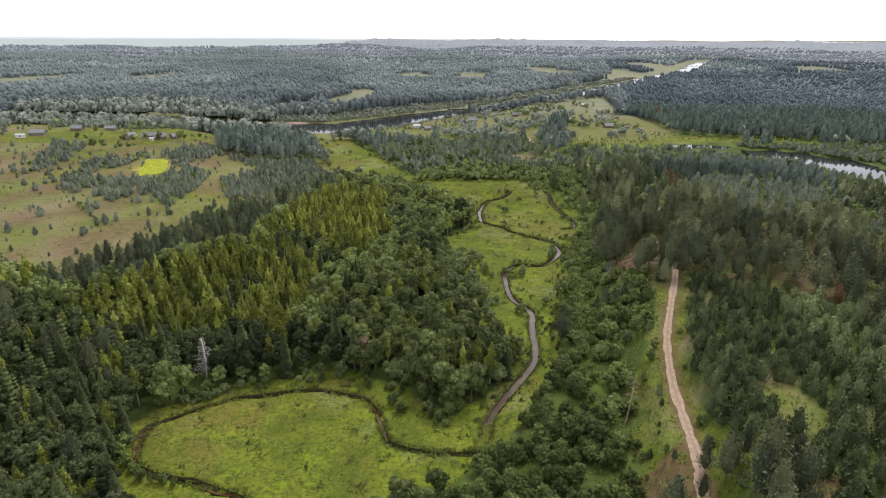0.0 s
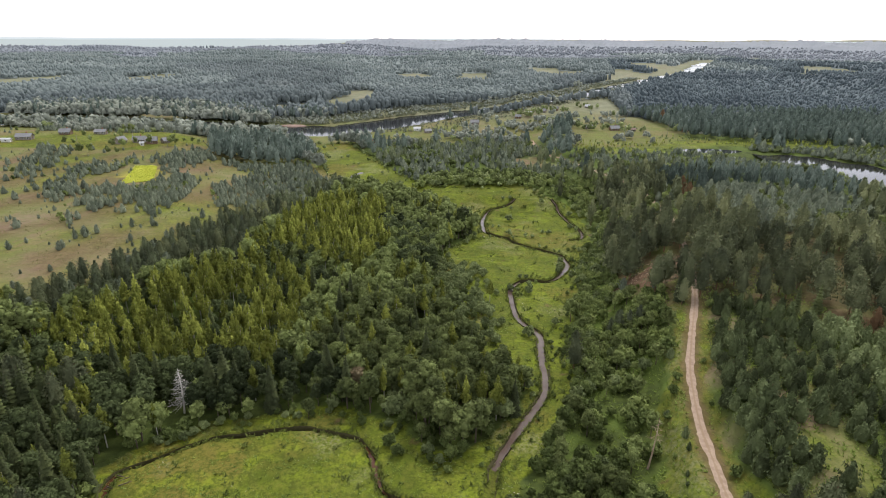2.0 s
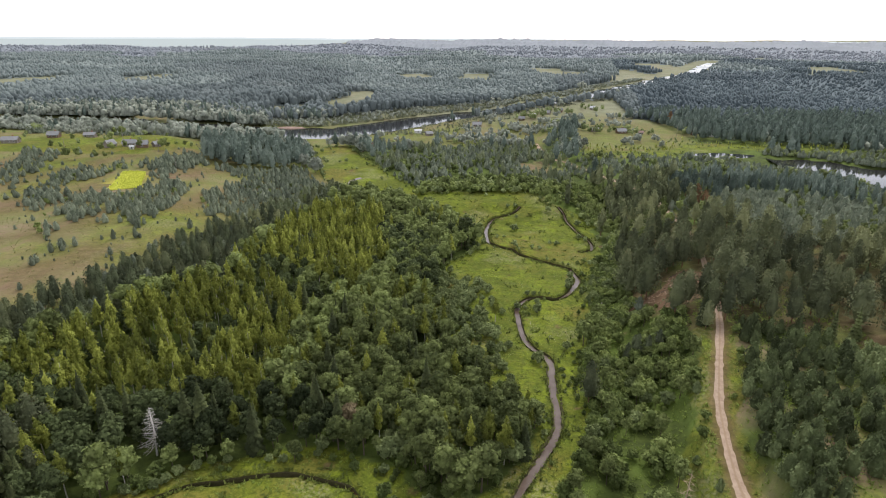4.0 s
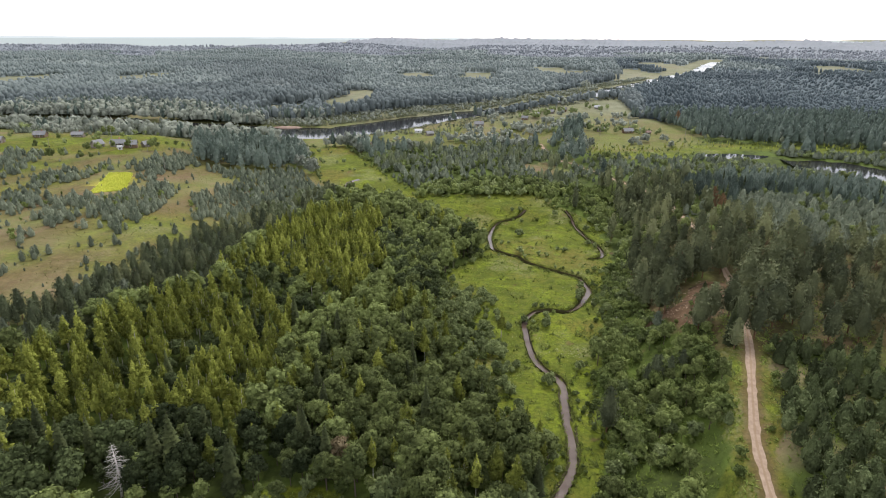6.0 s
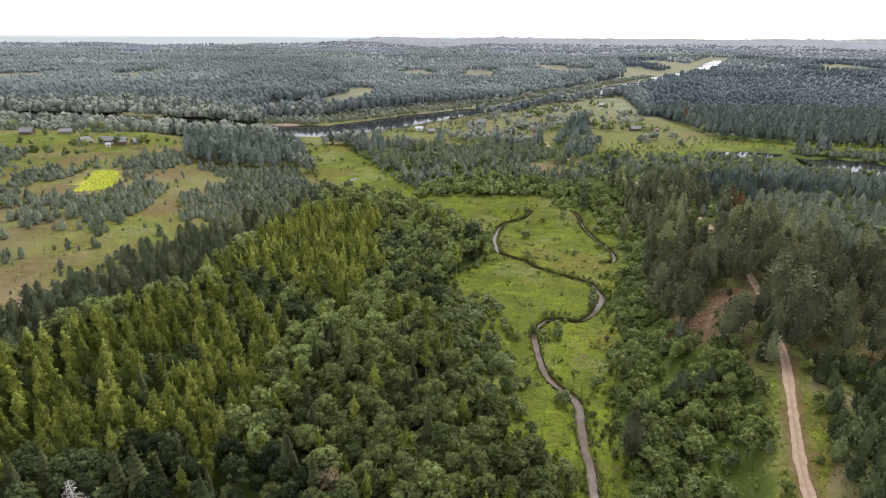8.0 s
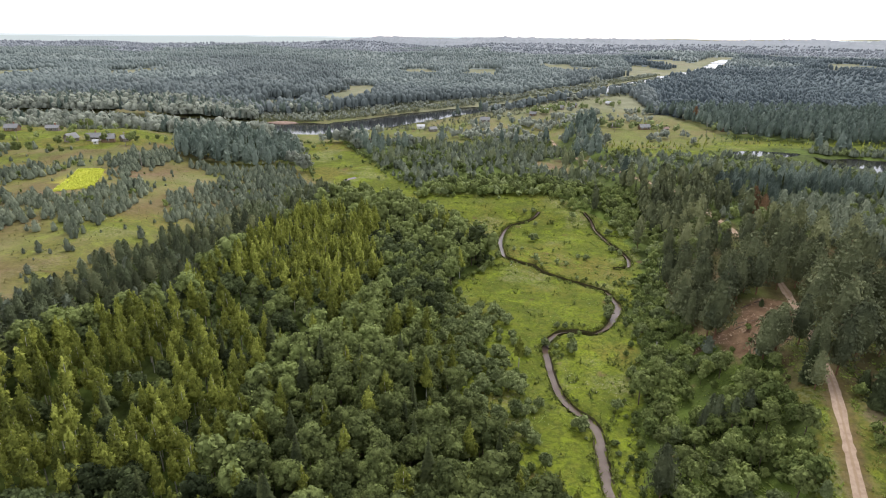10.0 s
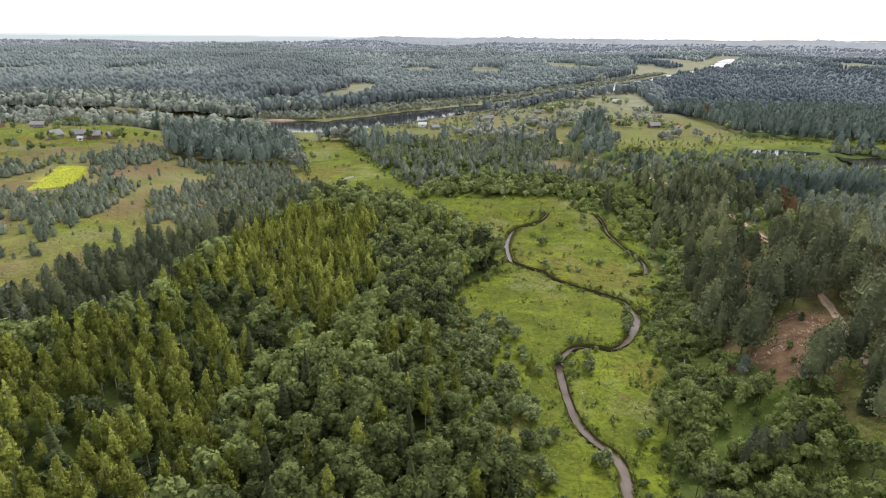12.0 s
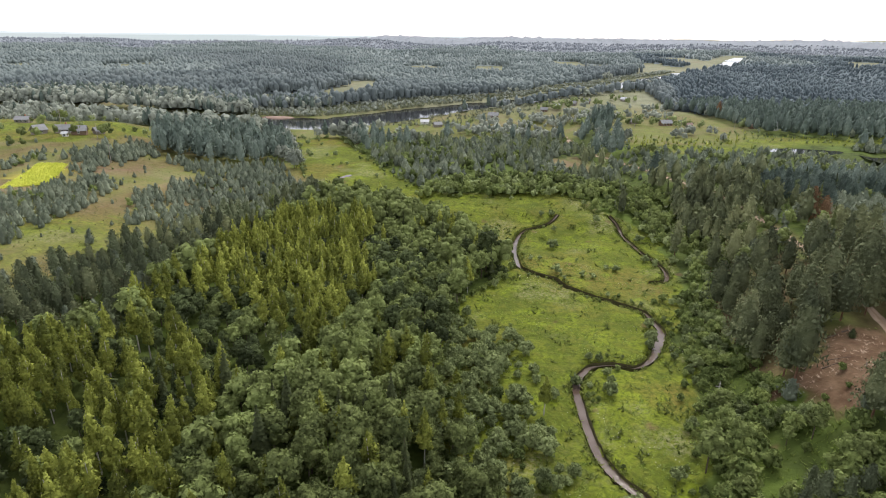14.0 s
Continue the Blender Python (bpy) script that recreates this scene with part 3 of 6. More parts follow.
def build_ground():
    xs, ys = spaced(-4600, 4600, -72, 70, 1.0, 1.08, 160), spaced(-500, 4930, 88, 322, 1.0, 1.05, 110)
    gx, gy = np.meshgrid(xs, ys)
    x, y = gx.ravel(), gy.ravel()
    z = land_z(x, y)
    z = z + 0.10 * wave(x, y, 5, 11) * sstep(3, 6, near_line(ROAD_LINE, x, y)[0])
    nx, ny = len(xs), len(ys)
    i = (np.arange(ny - 1)[:, None] * nx + np.arange(nx - 1)).ravel()
    me = mesh_of("ground", np.stack([x, y, z], 1), np.stack([i, i + 1, i + nx + 1, i + nx], 1), GROUND, smooth=True)
    jx, jy = x + 1.6 * wave(x, y, 17, 21), y + 1.6 * wave(x, y, 14, 22)
    c, d = np.zeros((len(x), 4), np.float32), np.zeros((len(x), 4), np.float32)
    c[:, 3] = d[:, 3] = 1
    meadow = inside(MEADOW, jx, jy) | inside(MARSH, jx, jy) | inside(YARD, jx, jy)
    c[:, 0] = np.where(meadow, 1, 0)
    verge = inside(VERGE, jx, jy)
    c[:, 0] = np.maximum(c[:, 0], np.where(verge, 0.75, 0))
    c[:, 0] = np.maximum(c[:, 0], np.where(inside(RIVERSIDE, jx, jy), 0.7, 0))
    dry = inside(FIELD, jx, jy) & ~inside(YARD, jx, jy)
    c[:, 0] = np.maximum(c[:, 0], dry)
    c[:, 1] = np.where(dry, np.clip(0.62 + 0.42 * wave(x, y, 70, 31) + 0.2 * wave(x, y, 24, 32), 0.2, 1), 0)
    c[:, 1] = np.maximum(c[:, 1], np.where(inside(RIVERSIDE, jx, jy), np.clip(0.35 + 0.6 * wave(x, y, 60, 33), 0, 0.8), 0))
    c[:, 1] = np.maximum(c[:, 1], np.where(inside(FIELD_EAST, jx, jy), 0.45, 0))
    c[:, 1] = np.maximum(c[:, 1], np.where(inside(PLANTATION, jx, jy), np.clip(0.1 + 0.9 * wave(x, y, 26, 37), 0, 0.85), 0))
    rv, rx_, ry_ = near_line(RIVER_LINE, x, y)
    c[:, 0] = np.maximum(c[:, 0], 0.15 * (1 - sstep(40, 52, rv)) * (y > ry_))
    xx, yy = x + 9 * wave(x, y, 60, 24), y + 16 * wave(x, y, 75, 25)
    for cx, cy, rx, ry in CLEARINGS[1:]:
        c[:, 1] = np.maximum(c[:, 1], np.hypot((xx - cx) / rx, (yy - cy) / ry) < 1)
    c[:, 2] = np.where(inside(SAND_SLOPE, jx, jy), 0.9, np.where(inside(PINE_HILL, jx, jy), np.clip(0.45 + 0.3 * wave(x, y, 20, 46), 0.1, 0.75), 0))
    c[:, 2] = np.maximum(c[:, 2], dry * np.clip(0.05 + 0.55 * wave(1.5 * x - 0.3 * y, 0.5 * y, 60, 44) + 0.3 * wave(x, y, 23, 45), 0, 0.5))
    c[:, 1] = np.maximum(c[:, 1], np.where(inside(HILL_CLEAR, jx, jy), 0.95, 0))
    c[:, 2] = np.maximum(c[:, 2], np.where(inside(HILL_CLEAR, jx, jy), np.clip(0.35 + 0.5 * wave(x, y, 18, 35), 0, 0.8), 0))
    rd = near_line(ROAD_LINE, x, y)[0]
    c[:, 2] = np.maximum(c[:, 2], 0.6 * (1 - sstep(1.4, 3.0 + 1.2 * wave(x, y, 9, 41), rd)))
    c[:, 2] = np.maximum(c[:, 2], np.where(inside([(36, 94), (50, 100), (49, 80), (36, 80)], jx, jy) | inside([(60, 88), (72, 84), (70, 76), (60, 76)], jx, jy), 0.75, 0))
    c[:, 0] = np.maximum(c[:, 0], np.where(inside(FIELD_EAST, jx, jy), 0.8, 0))
    c[:, 1] = np.maximum(c[:, 1], 0.5 * sstep(480, 540, y))
    for glade in GLADES:
        c[:, 0] = np.maximum(c[:, 0], np.where(inside(glade, jx, jy), 0.7, 0))
        c[:, 1] = np.maximum(c[:, 1], np.where(inside(glade, jx, jy), np.clip(0.42 + 0.4 * wave(x, y, 12, 39), 0.1, 0.8), 0))
    for glade in GLADES[3:]:
        c[:, 2] = np.maximum(c[:, 2], np.where(inside(glade, jx, jy), 0.7, 0))
    d[:, 0] = 0.5 * inside(CROP, x, y)
    for name, bed, brim, depth in CUTS:
        dist = near_line([tuple(q) for q in SMOOTH[name]], x, y)[0] if name in ("stream", "oxbow") else np.full(len(x), 99.0)
        d[:, 1] = np.maximum(d[:, 1], 0.35 * (1 - sstep(bed - 0.2, brim - 0.3, dist)))
    # share of the grey-green far ground, growing with y
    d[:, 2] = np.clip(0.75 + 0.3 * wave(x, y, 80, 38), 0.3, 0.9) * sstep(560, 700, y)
    for key, data in (("cover", c), ("cover_b", d)):
        me.attributes.new(key, "FLOAT_COLOR", "POINT").data.foreach_set("color", data.ravel())
    tagged(new("ground", me), "rolling ground of meadow, dry field and forest floor", "ground", kind="structure")


build_ground()


def build_bank(key, line, half, level):
    """Steep dark banks from below the water up to the turf, undercut shade painted in."""
    d = np.gradient(line, axis=0)
    nrm = np.stack([-d[:, 1], d[:, 0]], 1) / np.hypot(*d.T)[:, None]
    brim = ground_z(line[:, 0], line[:, 1])
    vs, fs, base = [], [], 0
    for side in (-1, 1):
        rows = []
        steep = np.clip(0.3 + 1.1 * wave(line[:, 0], line[:, 1], 21, 87 + side), 0, 1)
        for out, up in ((-0.12, -0.25), (0.0, 0.2), (0.03 + 0.06 * steep, 0.42), (0.10 + 0.42 * steep, 0.58 + 0.12 * steep)):
            jit = 0.14 * wave(line[:, 0], line[:, 1], 3.1, 81 + side) + 0.12 * wave(line[:, 0], line[:, 1], 7, 84 + side)
            q = line + nrm * (side * (half + (out + jit) * np.interp(line[:, 1], [150, 215], [1.0, 0.3]) * (0.4 if key == "loop" else 1.0)))[:, None]
            rows.append(np.concatenate([q, (level + up + 0.5 * jit)[:, None]], 1))
        n = len(line)
        vs.append(np.concatenate(rows))
        i = np.arange(n - 1)
        for k in range(3):
            a = base + k * n + i
            fs.append(np.stack([a, a + 1, a + 1 + n, a + n], 1))
        base += 4 * n
    name = key + "_bank"
    tagged(new(name, mesh_of(name, np.concatenate(vs), np.concatenate(fs), SHADED_BANK, smooth=True)), "steep dark bank along the narrow stream, undercut shade painted in", "bank", kind="structure")


def build_water():
    for name, key, half, drop, mat, label in (("stream_water", "stream", 0.9, 0.6, STREAM, "narrow winding stream of pale brown water"),
                                              ("stream_loop_water", "loop", 0.30, 0.55, BROWN_WATER, "narrow peat-brown stream loop between meadow banks"),
                                              ("oxbow_water", "oxbow", 0.6, 0.5, STREAM, "narrow side arm of the stream in the meadow"),
                                              ("far_stream_water", "gap", 1.6, 0.5, STREAM, "short bright stretch of stream in the far meadow"),
                                              ("river_water", "river", 29, 1.0, RIVER, "wide dark river reflecting the pale sky"),
                                              ("lake_water", "lake", 24, 0.9, RIVER, "long dark lake among pine woods")):
        line = SMOOTH[key]
        wob = 1 + 0.16 * wave(line[:, 0], line[:, 1], 9, 71) + 0.2 * wave(line[:, 0], line[:, 1], 31, 72)
        if key == "stream":
            wob = 1 + 0.75 * (wob - 1)
            wob = wob * np.interp(line[:, 1], [110, 150, 200, 214, 219, 230, 240, 248, 266, 274, 282, 298, 308, 322], [1.0, 1.12, 1.0, 0.9, 0.75, 1.25, 1.1, 0.62, 0.45, 0.6, 0.95, 0.9, 0.55, 0.5])
        if key == "loop":
            for px, py, r in ((-14.0, 116.5, 8), (-67, 108, 8), (-44, 94.5, 6)):
                wob = wob + 2.0 * (1 - sstep(0, r, np.hypot(line[:, 0] - px, line[:, 1] - py)))
            wob = np.clip(wob - 0.15, 0.45, 2.6)
        if key == "river":
            wob = wob * np.interp(line[:, 0], [-60, 60], [1.0, 0.5])
        zs = ground_z(line[:, 0], line[:, 1]) - drop
        zs = zs - np.linspace(0, 0.02, len(zs))
        v, f = ribbon(line, half * wob, zs, 3)
        tagged(new(name, mesh_of(name, v, f, mat, smooth=True)), label, "water", kind="structure")
        if key in ("stream", "loop", "oxbow"):
            build_bank(key, line, half * wob, zs)
    px, py, rx, ry = POND
    a = np.arange(40) / 40 * 2 * np.pi
    r = 1 + 0.08 * np.sin(3 * a + 1) + 0.05 * np.sin(5 * a)
    level = ground_z(np.array([px]), np.array([py]))[0] - 0.5
    v = np.stack([px + rx * r * np.cos(a), py + ry * r * np.sin(a), np.full(40, level)], 1)
    v = np.concatenate([v, [[px, py, level]]])
    f = np.stack([np.arange(40), (np.arange(40) + 1) % 40, np.full(40, 40)], 1)
    tagged(new("pond_water", mesh_of("pond_water", v, f, RIVER)), "small dark pond beside a marshy clearing", "water", kind="structure")


build_water()


def build_road():
    line = SMOOTH["road"]
    zs = ground_z(line[:, 0], line[:, 1]) + 0.07
    wob = 1.28 + 0.16 * np.sin(np.arange(len(line)) * 0.37) + 0.1 * np.sin(np.arange(len(line)) * 0.9)
    wob = wob + np.random.RandomState(9).uniform(-0.22, 0.22, len(line))
    v, f = ribbon(line, wob, zs, 5)
    v[:, 2] -= np.tile([0.10, 0.03, 0.0, 0.03, 0.10], len(line))
    me = mesh_of("road", v, f, TRACK, smooth=True)
    uv = me.uv_layers.new(name="across")
    u = np.tile(np.linspace(0, 1, 5), len(line))[f.ravel()]
    uv.data.foreach_set("uv", np.stack([u, 0 * u], 1).astype(np.float32).ravel())
    tagged(new("road", me), "pale sandy dirt track with a worn middle strip", "road", kind="structure")


build_road()


def build_sandbar(x0, y0, x1, y1, wide, level):
    """A low bare bank of sand that lies in the water."""
    n = 24
    a = np.arange(n) / n * 2 * np.pi
    cx, cy, ln, turn = (x0 + x1) / 2, (y0 + y1) / 2, math.hypot(x1 - x0, y1 - y0) / 2, math.atan2(y1 - y0, x1 - x0)
    rows = []
    for q, up in ((1.0, -0.6), (0.8, 0.5), (0.4, 1.0)):
        u, w = ln * q * np.cos(a), wide * q * np.sin(a) * (1 + 0.2 * np.sin(3 * a))
        rows.append(np.stack([cx + u * math.cos(turn) - w * math.sin(turn), cy + u * math.sin(turn) + w * math.cos(turn), np.full(n, level + up)], 1))
    v = np.concatenate(rows + [[[cx, cy, level + 1.05]]])
    i, j = np.arange(n), (np.arange(n) + 1) % n
    f = np.concatenate([np.stack([i + k * n, j + k * n, j + (k + 1) * n], 1) for k in range(2)] + [np.stack([i + k * n, j + (k + 1) * n, i + (k + 1) * n], 1) for k in range(2)] + [np.stack([i + 2 * n, j + 2 * n, np.full(n, 3 * n)], 1)])
    tagged(new("sandbar", mesh_of("sandbar", v, f, BAR_SAND, smooth=True)), "bare reddish-brown sandbar at the river bank", "sandbar", kind="structure")


build_sandbar(-159.9, 582.1, -131.5, 584.4, 4.5, float(ground_z(np.array([-145.7]), np.array([564.1]))[0]) - 1.0)

# ---- trees and shrubs: one template a kind and variant, at three levels of detail ----
def tube(points, radii, sides=6):
    p, r = np.array(points, float), np.array(radii, float)
    a = np.arange(sides) / sides * 2 * np.pi
    ring = np.stack([np.cos(a), np.sin(a), 0 * a], 1)
    d = np.gradient(p, axis=0)
    v = []
    for q, w, rad in zip(p, d, r):
        w = w / np.linalg.norm(w)
        side = np.cross(w, (0.31, 0.95, 0.05))
        side /= np.linalg.norm(side)
        up = np.cross(side, w)
        v.append(q + rad * (ring[:, :1] * side + ring[:, 1:2] * up))
    v = np.concatenate(v)
    f = []
    for k in range(len(p) - 1):
        for s in range(sides):
            i, j = k * sides + s, k * sides + (s + 1) % sides
            f += [(i, j, j + sides), (i, j + sides, i + sides)]
    return v, np.array(f)


def joined(pieces):
    vs, fs, n = [], [], 0
    for v, f in pieces:
        vs.append(v)
        fs.append(np.asarray(f) + n)
        n += len(v)
    return np.concatenate(vs), np.concatenate(fs)


def clumps(rng, centres, normals, size, stretch=1.0):
    """Small sprays of leaves turned along the given normals."""
    n = len(centres)
    nn = normals + rng.normal(0, 0.55, (n, 3))
    nn /= np.linalg.norm(nn, axis=1)[:, None]
    u = np.cross(nn, rng.normal(0, 1, (n, 3)))
    if stretch != 1.0:
        up = np.array([0, 0, 1.0]) - nn * nn[:, 2:]
        u = up + rng.normal(0, 0.25, (n, 3))
    u /= np.maximum(np.linalg.norm(u, axis=1), 1e-6)[:, None]
    w = np.cross(nn, u)
    s = (size * rng.uniform(0.6, 1.45, n))[:, None]
    back = centres - u * s * stretch * 0.6
    v = np.stack([centres + u * s * stretch, back + w * s * 0.85, back - w * s * 0.85], 1).reshape(-1, 3)
    return v, np.arange(3 * n).reshape(-1, 3)


def lump(centre, radii, rng, sides=6, rings=3, jag=0.22):
    """One leafy head of a crown: a rough dome, open below."""
    ang = np.linspace(0, 2.15, rings + 1)[1:]
    v = [(0, 0, 1.0)]
    turn = rng.uniform(0, 6.28)
    for k, q in enumerate(ang):
        for j in range(sides):
            w = turn + (j + 0.5 * k) * 6.283 / sides
            r = rng.uniform(1 - jag, 1 + jag)
            v.append((r * np.sin(q) * np.cos(w), r * np.sin(q) * np.sin(w), r * np.cos(q)))
    f = [(0, 1 + j, 1 + (j + 1) % sides) for j in range(sides)]
    for k in range(rings - 1):
        for j in range(sides):
            p, q = 1 + k * sides + j, 1 + k * sides + (j + 1) % sides
            f += [(p, p + sides, q), (q, p + sides, q + sides)]
    return np.array(v) * radii + centre, np.array(f)


def lobed(rng, lobes, n, size, stretch=1.0, detail=(6, 3)):
    """A crown of leafy heads with loose sprays over them."""
    lobes = np.array(lobes, float)
    area = lobes[:, 3] * lobes[:, 5]
    pick = rng.choice(len(lobes), n, p=area / area.sum())
    d = rng.normal(0, 1, (n, 3))
    d[:, 2] = np.where(d[:, 2] < -0.3, -d[:, 2], d[:, 2])
    d /= np.linalg.norm(d, axis=1)[:, None]
    c, r = lobes[pick, :3], lobes[pick, 3:]
    centres = c + d * r * rng.uniform(0.85, 1.25, (n, 1))
    nor = d / r
    nor /= np.linalg.norm(nor, axis=1)[:, None]
    nor[:, 2] += 0.2
    return joined([lump(q[:3], 0.86 * q[3:], rng, *detail) for q in lobes] + [clumps(rng, centres, nor, size, stretch)])


def stem(rng, h, r, top=0.25, lean=0.25, limbs=0, reach=1.2, sides=6):
    z = np.linspace(-0.3, h, 5)
    b = rng.normal(0, lean, 2)
    pts = np.stack([b[0] * (z / h) ** 2, b[1] * (z / h) ** 2, z], 1)
    out = [tube(pts, r * np.linspace(1.15, top, 5), sides)]
    for k in range(limbs):
        a, q = rng.uniform(0, 6.28), rng.uniform(0.45, 0.85)
        base = pts[0] + (pts[-1] - pts[0]) * q
        tip = base + reach * np.array([np.cos(a), np.sin(a), 0.6])
        out.append(tube([base, (base + tip) / 2 + (0, 0, 0.1), tip], [r * 0.35, r * 0.25, r * 0.08], 3))
    return joined(out)


DETAIL = ((5, 2), (5, 2), (5, 2), (4, 2))


def make_birch(rng, lod):
    n, size, sides = ((480, 0.20, 8), (270, 0.27, 7), (40, 0.42, 5), (10, 0.55, 2))[lod]
    w = rng.uniform(0.74, 1.02)
    lobes = [(0, 0, 5.2, 1.3 * w, 1.3 * w, 1.8), (rng.normal(0, 0.12), rng.normal(0, 0.12), 7.4, 0.95 * w, 0.95 * w, 1.7), (rng.normal(0, 0.15), rng.normal(0, 0.15), 9.2, 0.58 * w, 0.58 * w, 1.4), (rng.normal(0, 0.12), rng.normal(0, 0.12), 10.5, 0.26 * w, 0.26 * w, 0.9)]
    for k in range(sides):
        s = (k + 0.5) / sides
        a, q, r = k * 2.4 + rng.uniform(-0.5, 0.5), w * (1.4 - 1.0 * s) * rng.uniform(0.75, 1.15), rng.uniform(0.5, 0.8) * (1.1 - 0.5 * s) * (1.0, 1.1, 1.3, 1.7)[lod]
        lobes.append((q * np.cos(a), q * np.sin(a), 4.6 + 5.0 * s, r, r, r * rng.uniform(1.2, 1.9)))
    return stem(rng, 10.2, 0.13, limbs=3 if lod == 0 else 0, reach=0.9, sides=6 if lod == 0 else 4), lobed(rng, lobes, n, size, 1.2, DETAIL[lod])


def make_alder(rng, lod):
    n, size, heads = ((700, 0.235, 13), (360, 0.33, 10), (40, 0.46, 6), (12, 0.6, 3))[lod]
    lobes = [(0, 0, 5.0, *((1.45, 1.45, 2.7) if lod < 2 else (1.8, 1.8, 3.0)))]
    for k in range(heads):
        s = (k + 0.5) / heads
        a, up = k * 2.4 + rng.uniform(-0.4, 0.4), 1 - 1.25 * s
        ring, r = np.sqrt(max(1 - up * up, 0.05)), rng.uniform(0.6, 1.05) * (1.0, 1.1, 1.4, 1.8)[lod]
        lobes.append((1.55 * ring * rng.uniform(0.8, 1.15) * np.cos(a), 1.55 * ring * rng.uniform(0.8, 1.15) * np.sin(a), 4.9 + 2.7 * up * rng.uniform(0.85, 1.1), r, r, r * rng.uniform(0.8, 1.1)))
    return stem(rng, 6.5, 0.14, limbs=3 if lod == 0 else 0, sides=6 if lod == 0 else 4), lobed(rng, lobes, n, size, 1.0, DETAIL[lod])


def make_shrub(rng, lod):
    n, size, heads = ((340, 0.165, 9), (190, 0.22, 7), (24, 0.28, 4), (8, 0.4, 2))[lod]
    lobes = [(0, 0, 1.1, 0.82, 0.82, 1.2)]
    for k in range(heads):
        s = (k + 0.5) / heads
        a, up = k * 2.4 + rng.uniform(-0.4, 0.4), 1 - 1.1 * s
        ring, r = np.sqrt(max(1 - up * up, 0.05)), rng.uniform(0.32, 0.58) * (1.0, 1.1, 1.5, 1.8)[lod]
        lobes.append((0.85 * ring * rng.uniform(0.8, 1.2) * np.cos(a), 0.85 * ring * rng.uniform(0.8, 1.2) * np.sin(a), 1.05 + 1.15 * up * rng.uniform(0.8, 1.1), r, r, r * rng.uniform(0.85, 1.2)))
    stems = joined([tube([(0.1 * np.cos(a), 0.1 * np.sin(a), -0.2), (0.5 * np.cos(a), 0.5 * np.sin(a), 1.2)], [0.05, 0.03], 3) for a in (0.3, 2.2, 4.4)])
    return stems, lobed(rng, lobes, n, size, 1.2, DETAIL[lod])


def boughs(rng, whorls, per, sprays, base, top, reach, taper, rise, size):
    """Whorls of boughs, each a run of needle sprays that lie along it."""
    cen, way = [], []
    for k in range(whorls):
        s = (k + 0.5) / whorls
        for j in range(per):
            a = 6.283 * (j + 0.5 * (k % 2)) / per + rng.uniform(-0.4, 0.4)
            q = reach * ((1 - s**1.5) ** taper + 0.05) * rng.uniform(0.62, 1.18)
            z = base + (top - base) * (s + rng.uniform(-0.3, 0.3) / whorls)
            lift = rise * rng.uniform(0.6, 1.3)
            for t in np.linspace(0.5 if sprays > 1 else 0.75, 1.0, sprays):
                side = rng.normal(0, 0.16 * q)
                cen.append((q * t * np.cos(a) - side * np.sin(a), q * t * np.sin(a) + side * np.cos(a), z + lift * q * t * t))
                way.append((np.cos(a), np.sin(a), 0.55 + 0.5 * s))
    cen, out = np.array(cen), np.array(way) + rng.normal(0, 0.3, (len(cen), 3))
    out /= np.linalg.norm(out, axis=1)[:, None]
    way = np.array([0, 0, 1.0]) - out * out[:, 2:] + 0.3 * out + rng.normal(0, 0.3, (len(cen), 3))
    way /= np.linalg.norm(way, axis=1)[:, None]
    flat = np.cross(way, out)
    flat /= np.linalg.norm(flat, axis=1)[:, None]
    ln = (size * rng.uniform(0.75, 1.35, len(cen)))[:, None]
    v = np.stack([cen + way * ln, cen - way * ln * 0.7 + flat * ln * 0.62, cen - way * ln * 0.7 - flat * ln * 0.62], 1).reshape(-1, 3)
    return v, np.arange(3 * len(cen)).reshape(-1, 3)


def make_pine(rng, lod):
    whorls, per, sprays, size = ((13, 9, 7, 0.36), (13, 8, 6, 0.42), (9, 6, 2, 0.85), (6, 5, 1, 1.2))[lod]
    wide = rng.uniform(0.9, 1.15)
    core = tube([(0, 0, 2.6), (0, 0, 6), (0, 0, 10.5), (0, 0, 13.6)], np.array([1.1, 2.05, 1.3, 0.12]) * wide * (1.0, 1.0, 1.05, 1.2)[lod], 7 if lod < 2 else 5)
    return stem(rng, 13.5, 0.19, limbs=4 if lod == 0 else 0, reach=1.8, sides=6 if lod == 0 else 4), joined([core, boughs(rng, whorls, per, sprays, 2.8, 13.9, 3.75 * wide, 0.75, 0.26, size)])


def make_young_pine(rng, lod):
    whorls, per, sprays, size = ((8, 7, 5, 0.26), (7, 6, 3, 0.36), (5, 5, 2, 0.5), (4, 4, 1, 0.8))[lod]
    wide = rng.uniform(0.95, 1.25) * (1.0, 1.0, 1.12, 1.2)[lod]
    core = tube([(0, 0, 0.25), (0, 0, 1.3), (0, 0, 2.8), (0, 0, 4.2)], np.array([0.8, 0.95, 0.55, 0.05]) * wide * (1.0, 1.0, 1.2, 1.3)[lod], 7 if lod < 2 else 5)
    return stem(rng, 4.0, 0.07, sides=4), joined([core, boughs(rng, whorls, per, sprays, 0.35, 4.1, 1.5 * wide, 0.8, 0.42, size)])


